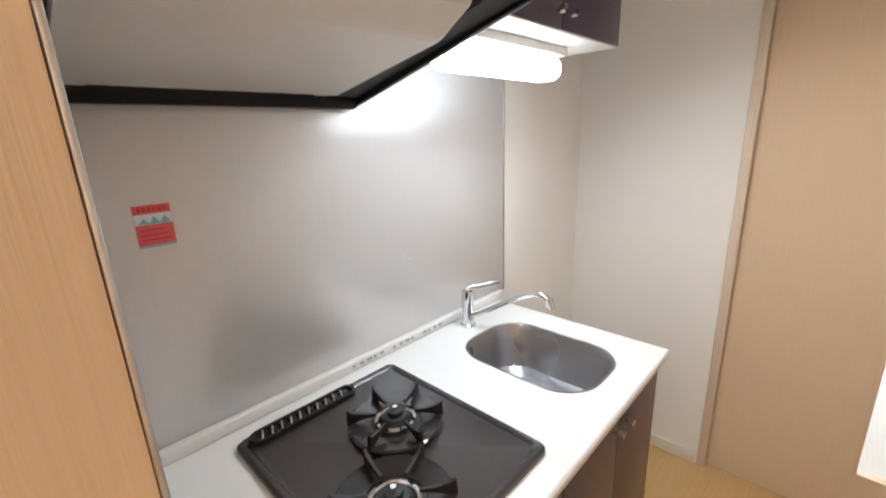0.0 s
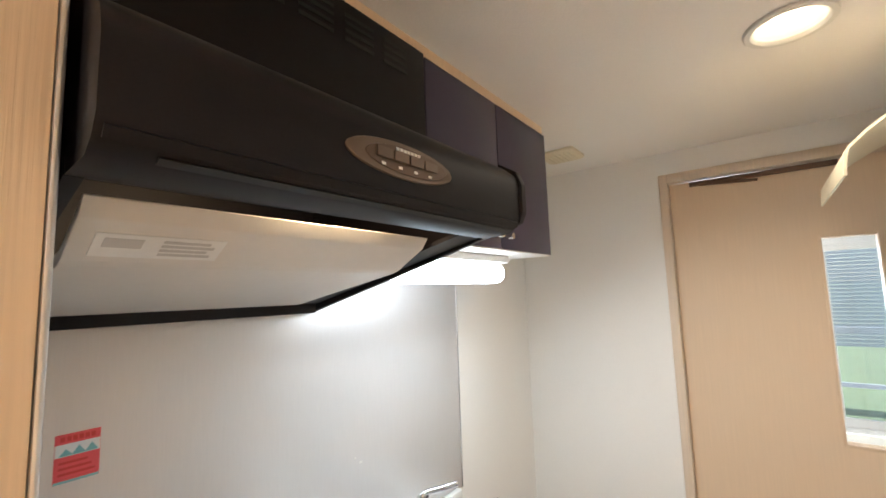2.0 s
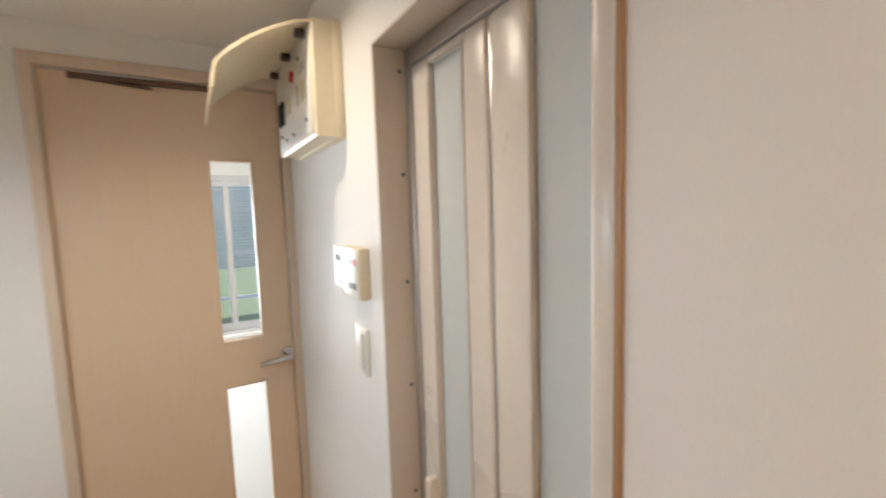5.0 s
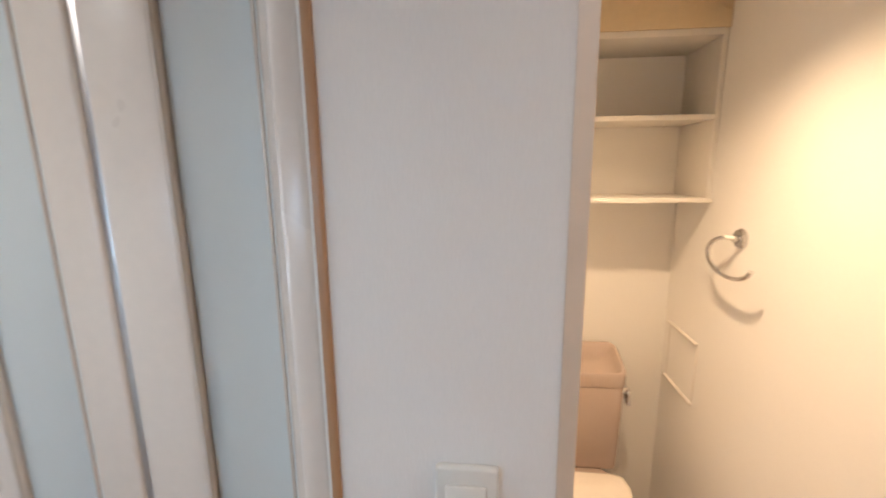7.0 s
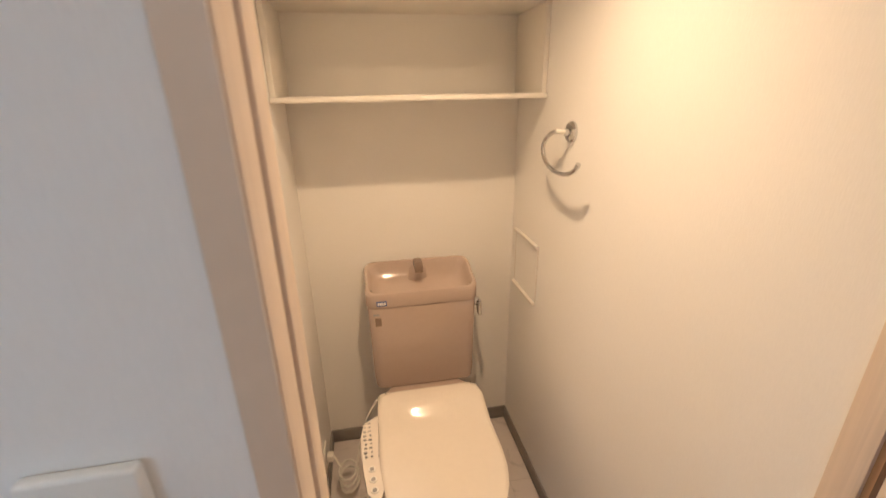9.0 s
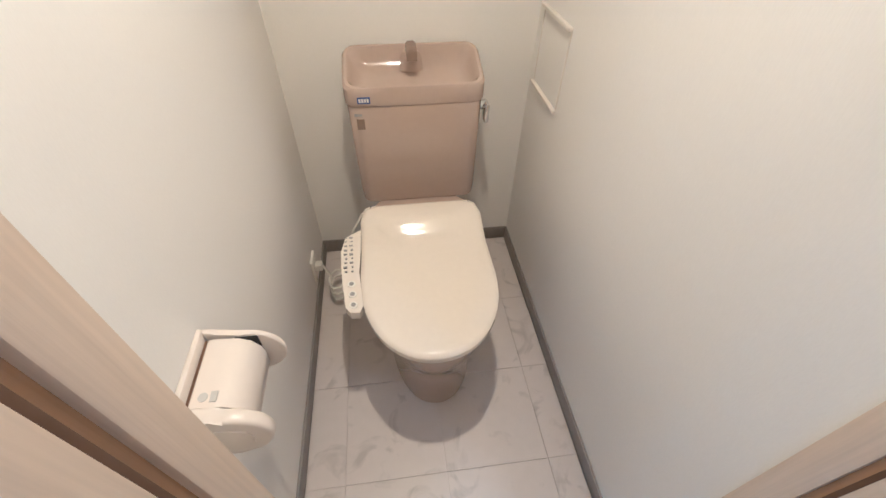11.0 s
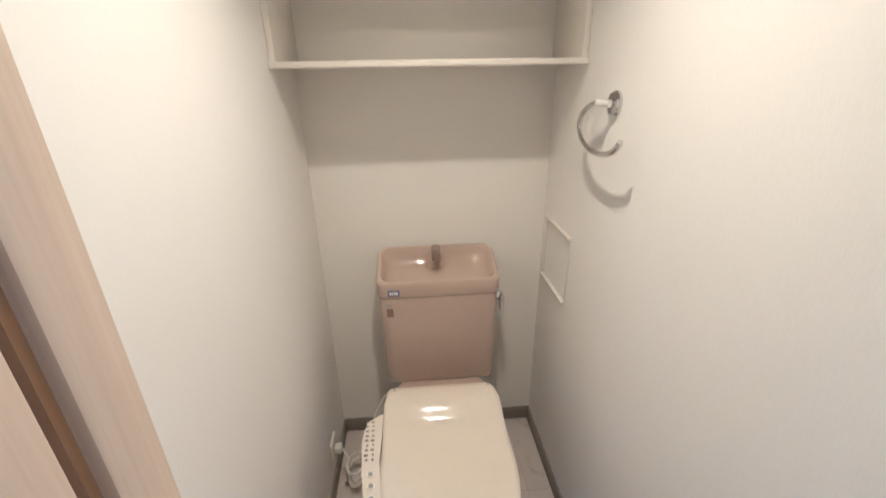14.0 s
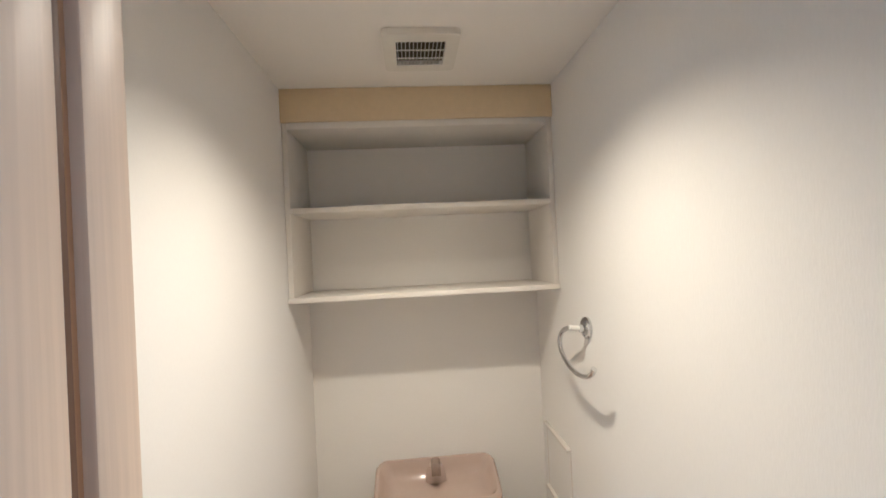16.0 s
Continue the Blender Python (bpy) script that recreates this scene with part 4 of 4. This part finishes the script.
tank = part("tank", loft([tank_ring(0.40, -0.010), tank_ring(0.44, -0.006), tank_ring(0.60, -0.003), tank_ring(0.735, -0.001), tank_ring(0.742, -0.006)]), CERAMIC, toilet)


def lidz(ring):
    """The tank's lid rises towards its back."""
    return [(x, y, z + 0.055 * (TYF - y) / (TYF - TYB)) for x, y, z in ring]


def dish_ring(shrink, z):
    cx, cy = (TX0 + TX1) / 2, (TYF + TYB) / 2
    return lidz(rounded(cx, cy, (TX1 - TX0) / 2 - shrink, (TYF - TYB) / 2 - shrink * 0.8, max(0.012, 0.035 - shrink * 0.2), z))


dish_rings = [tank_ring(0.744, 0.001), tank_ring(0.748, 0.004), dish_ring(-0.004, 0.790), dish_ring(0.002, 0.798), dish_ring(0.010, 0.798), dish_ring(0.016, 0.791), dish_ring(0.022, 0.779), dish_ring(0.031, 0.766), dish_ring(0.044, 0.756), dish_ring(0.060, 0.750), dish_ring(0.085, 0.748)]
top = part("tank_lid", loft(dish_rings), CERAMIC, toilet, "glossy beige tank lid with hand-wash bowl")
part("tap_boss", loft([[(0.47 + w * c, -1.725 + 0.036 * f, z) for c, f in ((-1, 0), (1, 0), (1.4, 0.6), (0.5, 1), (-0.5, 1), (-1.4, 0.6))] for w, z in ((0.026, 0.79), (0.022, 0.836), (0.017, 0.846))]), CERAMIC, top)
part("spout", loft([[(0.47 + 0.015 * a, y, z + 0.014 * b) for a, b in ((-1, -1), (1, -1), (1, 0.6), (0.5, 1), (-0.5, 1), (-1, 0.6))] for y, z in ((-1.715, 0.846), (-1.69, 0.866), (-1.655, 0.862), (-1.648, 0.852))]), SPOUT, top, "small brownish spout")
part("flush_spindle", rod((TX0 + 0.004, -1.612, 0.716), (TX0 - 0.014, -1.612, 0.716), 0.016, 0.015), CHROME, tank)
part("flush_lever", box(TX0 - 0.022, TX0 - 0.008, -1.622, -1.578, 0.668, 0.728, 0.006, 3), CHROME, tank, "chrome flush lever")
part("label", box(0.598, 0.634, TYF + 0.0065, TYF + 0.0085, 0.757, 0.776), BLUE, top, "small blue and white label")
for i in range(4):
    part("label_print", box(0.602 + 0.0075 * i, 0.6075 + 0.0075 * i, TYF + 0.0085, TYF + 0.009, 0.761, 0.772), PAPER, top)
part("label", box(0.626, 0.648, TYF - 0.004, TYF + 0.0012, 0.716, 0.723), GREY_INK, tank)
part("label", box(0.621, 0.643, TYF - 0.006, TYF + 0.0008, 0.674, 0.706), SPOUT, tank)

outlet = thing("power_outlet", (0.872, -1.53, 0.13), "white outlet with a plug near the toilet", "outlet")
part("plate", box(0.868, 0.8765, -1.565, -1.495, 0.10, 0.20, 0.002), IVORY_WHITE, outlet)
part("plug", box(0.842, 0.868, -1.545, -1.515, 0.135, 0.165, 0.005), IVORY_WHITE, outlet)
pts = [(0.842, -1.53, 0.15), (0.82, -1.52, 0.10)]
for k in range(26):
    a = k * 0.6
    pts.append((0.79 + 0.035 * math.cos(a), -1.50 + 0.055 * math.sin(a), 0.04 + 0.003 * k))
pts += [(0.74, -1.50, 0.20), (0.70, -1.50, 0.34), (0.66, -1.49, 0.42)]
part("cord", tube(pts, 0.0045, 8), IVORY_WHITE, outlet, "white coiled power cord")
# paper holder on the left wall
holder = thing("paper_holder", (T_LEFT, -0.77, 0.69), "beige plastic toilet paper holder with a closed flap", "paper holder")
part("back_plate", box(T_LEFT - 0.010, T_LEFT - 0.0005, -0.842, -0.692, 0.636, 0.749, 0.003), HOLDER, holder)


def cheek(y0, y1, soft):
    """A rounded end of the holder, as deep as the flap and a little more."""
    cx, cz = 0.808, 0.681
    prof = [(T_LEFT - 0.010, 0.747), (0.850, 0.744)]
    for k in range(13):
        a = radians(72 + 17.0 * k)
        prof.append((cx + 0.054 * math.cos(a), cz + 0.054 * math.sin(a)))
    prof += [(0.845, 0.630), (T_LEFT - 0.010, 0.634)]
    bm = loft([[(x, y, z) for x, z in prof] for y in (y0, y1)])
    rim = [e for e in bm.edges if abs(e.verts[0].co.y - e.verts[1].co.y) < 1e-6]
    bmesh.ops.bevel(bm, geom=rim, offset=soft, segments=3, affect="EDGES", profile=0.5)
    return bm


part("cheek", cheek(-0.843, -0.833, 0.003), HOLDER, holder)
near = part("cheek", cheek(-0.713, -0.690, 0.007), HOLDER, holder)
part("moulded_line", tube([(0.850, -0.6895, 0.708), (0.812, -0.6895, 0.710), (0.788, -0.6895, 0.699), (0.780, -0.6895, 0.682), (0.784, -0.6895, 0.668)], 0.0018, 8), HOLDER, near)
arc = [(T_LEFT - 0.018, 0.734), (0.840, 0.734), (0.815, 0.731), (0.799, 0.722), (0.789, 0.706), (0.785, 0.686), (0.787, 0.655)]
back = [(x + 0.003, z - 0.004) for x, z in reversed(arc)]
flap = part("flap", loft([[(x, y, z) for x, z in arc + back] for y in (-0.829, -0.716)]), HOLDER, holder, "ivory curved flap")
part("emblem", rod((0.843, -0.732, 0.7335), (0.843, -0.732, 0.7347), 0.007, sides=16), PALE_INK, flap)
part("print_bar", box(0.824, 0.833, -0.740, -0.724, 0.7320, 0.7345), PALE_INK, flap)
part("cutter_gap", box(T_LEFT - 0.0175, T_LEFT - 0.0105, -0.831, -0.714, 0.722, 0.730), GROOVE, holder)
part("slot", box(0.788, 0.822, -0.8328, -0.8300, 0.702, 0.729), BLACK, holder)
roll = thing("paper_roll", (0.832, -0.77, 0.68), "white toilet paper roll in its holder", "paper roll")
part("paper", rod((0.828, -0.828, 0.686), (0.828, -0.717, 0.686), 0.036, sides=32), PAPER, roll)

# shelf unit over the tank
SF = -1.512
shelf = thing("wall_shelf", (0.474, -1.64, 1.43), "white built-in three-board shelf above the toilet", "shelf")
part("board", box(T_RIGHT + 0.001, T_LEFT - 0.001, T_BACK + 0.001, SF, 1.438, 1.453, 0.0015), SHELF, shelf)
part("board", box(T_RIGHT + 0.017, T_LEFT - 0.017, T_BACK + 0.001, SF - 0.008, 1.698, 1.714, 0.0015), SHELF, shelf)
part("board", box(T_RIGHT + 0.017, T_LEFT - 0.017, T_BACK + 0.001, SF - 0.004, 1.942, 1.962, 0.0015), SHELF, shelf)
for x0, x1 in ((T_RIGHT + 0.001, T_RIGHT + 0.016), (T_LEFT - 0.016, T_LEFT - 0.001)):
    part("side_board", box(x0, x1, T_BACK + 0.001, SF - 0.012, 1.4535, 2.058, 0.001), SHELF, shelf)
part("fascia", box(T_RIGHT + 0.001, T_LEFT - 0.001, SF - 0.012, SF - 0.001, 1.9625, 2.059, 0.001), BAND, shelf, "bare yellowish fascia board")

RY, RZ = -1.333, 1.352
ring = thing("towel_ring", (T_RIGHT, RY, RZ), "open chrome towel ring on the toilet wall", "towel ring")
part("rose", loft([[(T_RIGHT + x, RY + q * math.cos(a), RZ + q * math.sin(a)) for a in np.linspace(0, 2 * math.pi, 32, endpoint=False)] for x, q in ((0.0005, 0.029), (0.006, 0.029), (0.011, 0.025), (0.013, 0.018))]), CHROME, ring)
part("screw_cap", rod((T_RIGHT + 0.013, RY, RZ), (T_RIGHT + 0.024, RY, RZ), 0.010, 0.009, 16), CHROME, ring)
part("bracket", rod((T_RIGHT + 0.022, RY, RZ), (T_RIGHT + 0.050, RY, RZ + 0.004), 0.0065, 0.0065, 16), IVORY_WHITE, ring, "pale plastic sleeve")
pts = []
for k in range(31):
    a = radians(109 + 7.9 * k)
    pts.append((T_RIGHT + 0.046 + 0.0003 * k, -1.295 + 0.116 * math.cos(a), 1.304 + 0.054 * math.sin(a)))
part("hoop", tube(pts, 0.0065, 12), CHROME, ring)

hatch = thing("inspection_hatch", (T_RIGHT, -1.61, 0.73), "white papered inspection hatch in the toilet wall", "hatch")
H0, H1, HZ0, HZ1 = -1.718, -1.498, 0.731, 0.961
part("panel", box(T_RIGHT + 0.0005, T_RIGHT + 0.003, H0 + 0.008, H1 - 0.008, HZ0 + 0.008, HZ1 - 0.008), WALLPAPER, hatch)
for y0, y1, z0, z1 in ((H0, H1, HZ0, HZ0 + 0.010), (H0, H1, HZ1 - 0.010, HZ1)):
    part("rail", box(T_RIGHT + 0.0005, T_RIGHT + 0.014, y0, y1, z0, z1, 0.002), WHITE_TRIM, hatch)
for y0, y1 in ((H0, H0 + 0.004), (H1 - 0.004, H1)):
    part("rail", box(T_RIGHT + 0.0005, T_RIGHT + 0.004, y0, y1, HZ0 + 0.010, HZ1 - 0.010, 0.001), WHITE_TRIM, hatch)

fan = thing("exhaust_fan", (0.47, -1.285, T_CEIL), "square white ceiling exhaust fan with dark grille", "fan")
part("cover", plate_with_hole(rounded(0.472, -1.282, 0.088, 0.092, 0.014, T_CEIL - 0.016), rounded(0.472, -1.282, 0.058, 0.058, 0.004, T_CEIL - 0.016), -0.0155), IVORY_WHITE, fan)
part("well", box(0.412, 0.532, -1.342, -1.222, T_CEIL - 0.004, T_CEIL - 0.001), BLACK, fan)
for i in range(13):
    x = 0.4145 + 0.0092 * i
    part("grille_bar", box(x, x + 0.0020, -1.340, -1.224, T_CEIL - 0.0130, T_CEIL - 0.0110), PALE_INK, fan)
for i in range(2):
    y = -1.302 + 0.04 * i
    part("grille_bar", box(0.414, 0.530, y - 0.002, y + 0.002, T_CEIL - 0.0165, T_CEIL - 0.0152), IVORY_WHITE, fan)

# ---- pieces of the floors ----
tile_floor = bpy.data.objects["toilet_floor"]
xs = [T_RIGHT + 0.009, 0.168, 0.469, 0.757, T_LEFT - 0.009]
ys = [T_BACK + 0.01, -1.41, -1.11, -0.81, T_FRONT - 0.005]
for x0, x1 in zip(xs, xs[1:]):
    for y0, y1 in zip(ys, ys[1:]):
        part("tile", box(x0 + 0.0006, x1 - 0.0006, y0 + 0.0006, y1 - 0.0006, -0.0035, 0.0, 0.0004, 1), MARBLE, tile_floor)
hall_floor = bpy.data.objects["floor"]
for i in range(10):
    y0 = SOUTH + 0.139 * i
    for x0, x1 in ((WEST, 0.35 + 0.13 * (i % 3)), (0.35 + 0.13 * (i % 3), 1.62 + 0.11 * (i % 4)), (1.62 + 0.11 * (i % 4), EAST)):
        part("plank", box(x0 + 0.0005, x1 - 0.0005, y0 + 0.0005, min(y0 + 0.1385, NORTH), 0.0005, 0.004, 0.0006, 1), FLOOR, hall_floor)
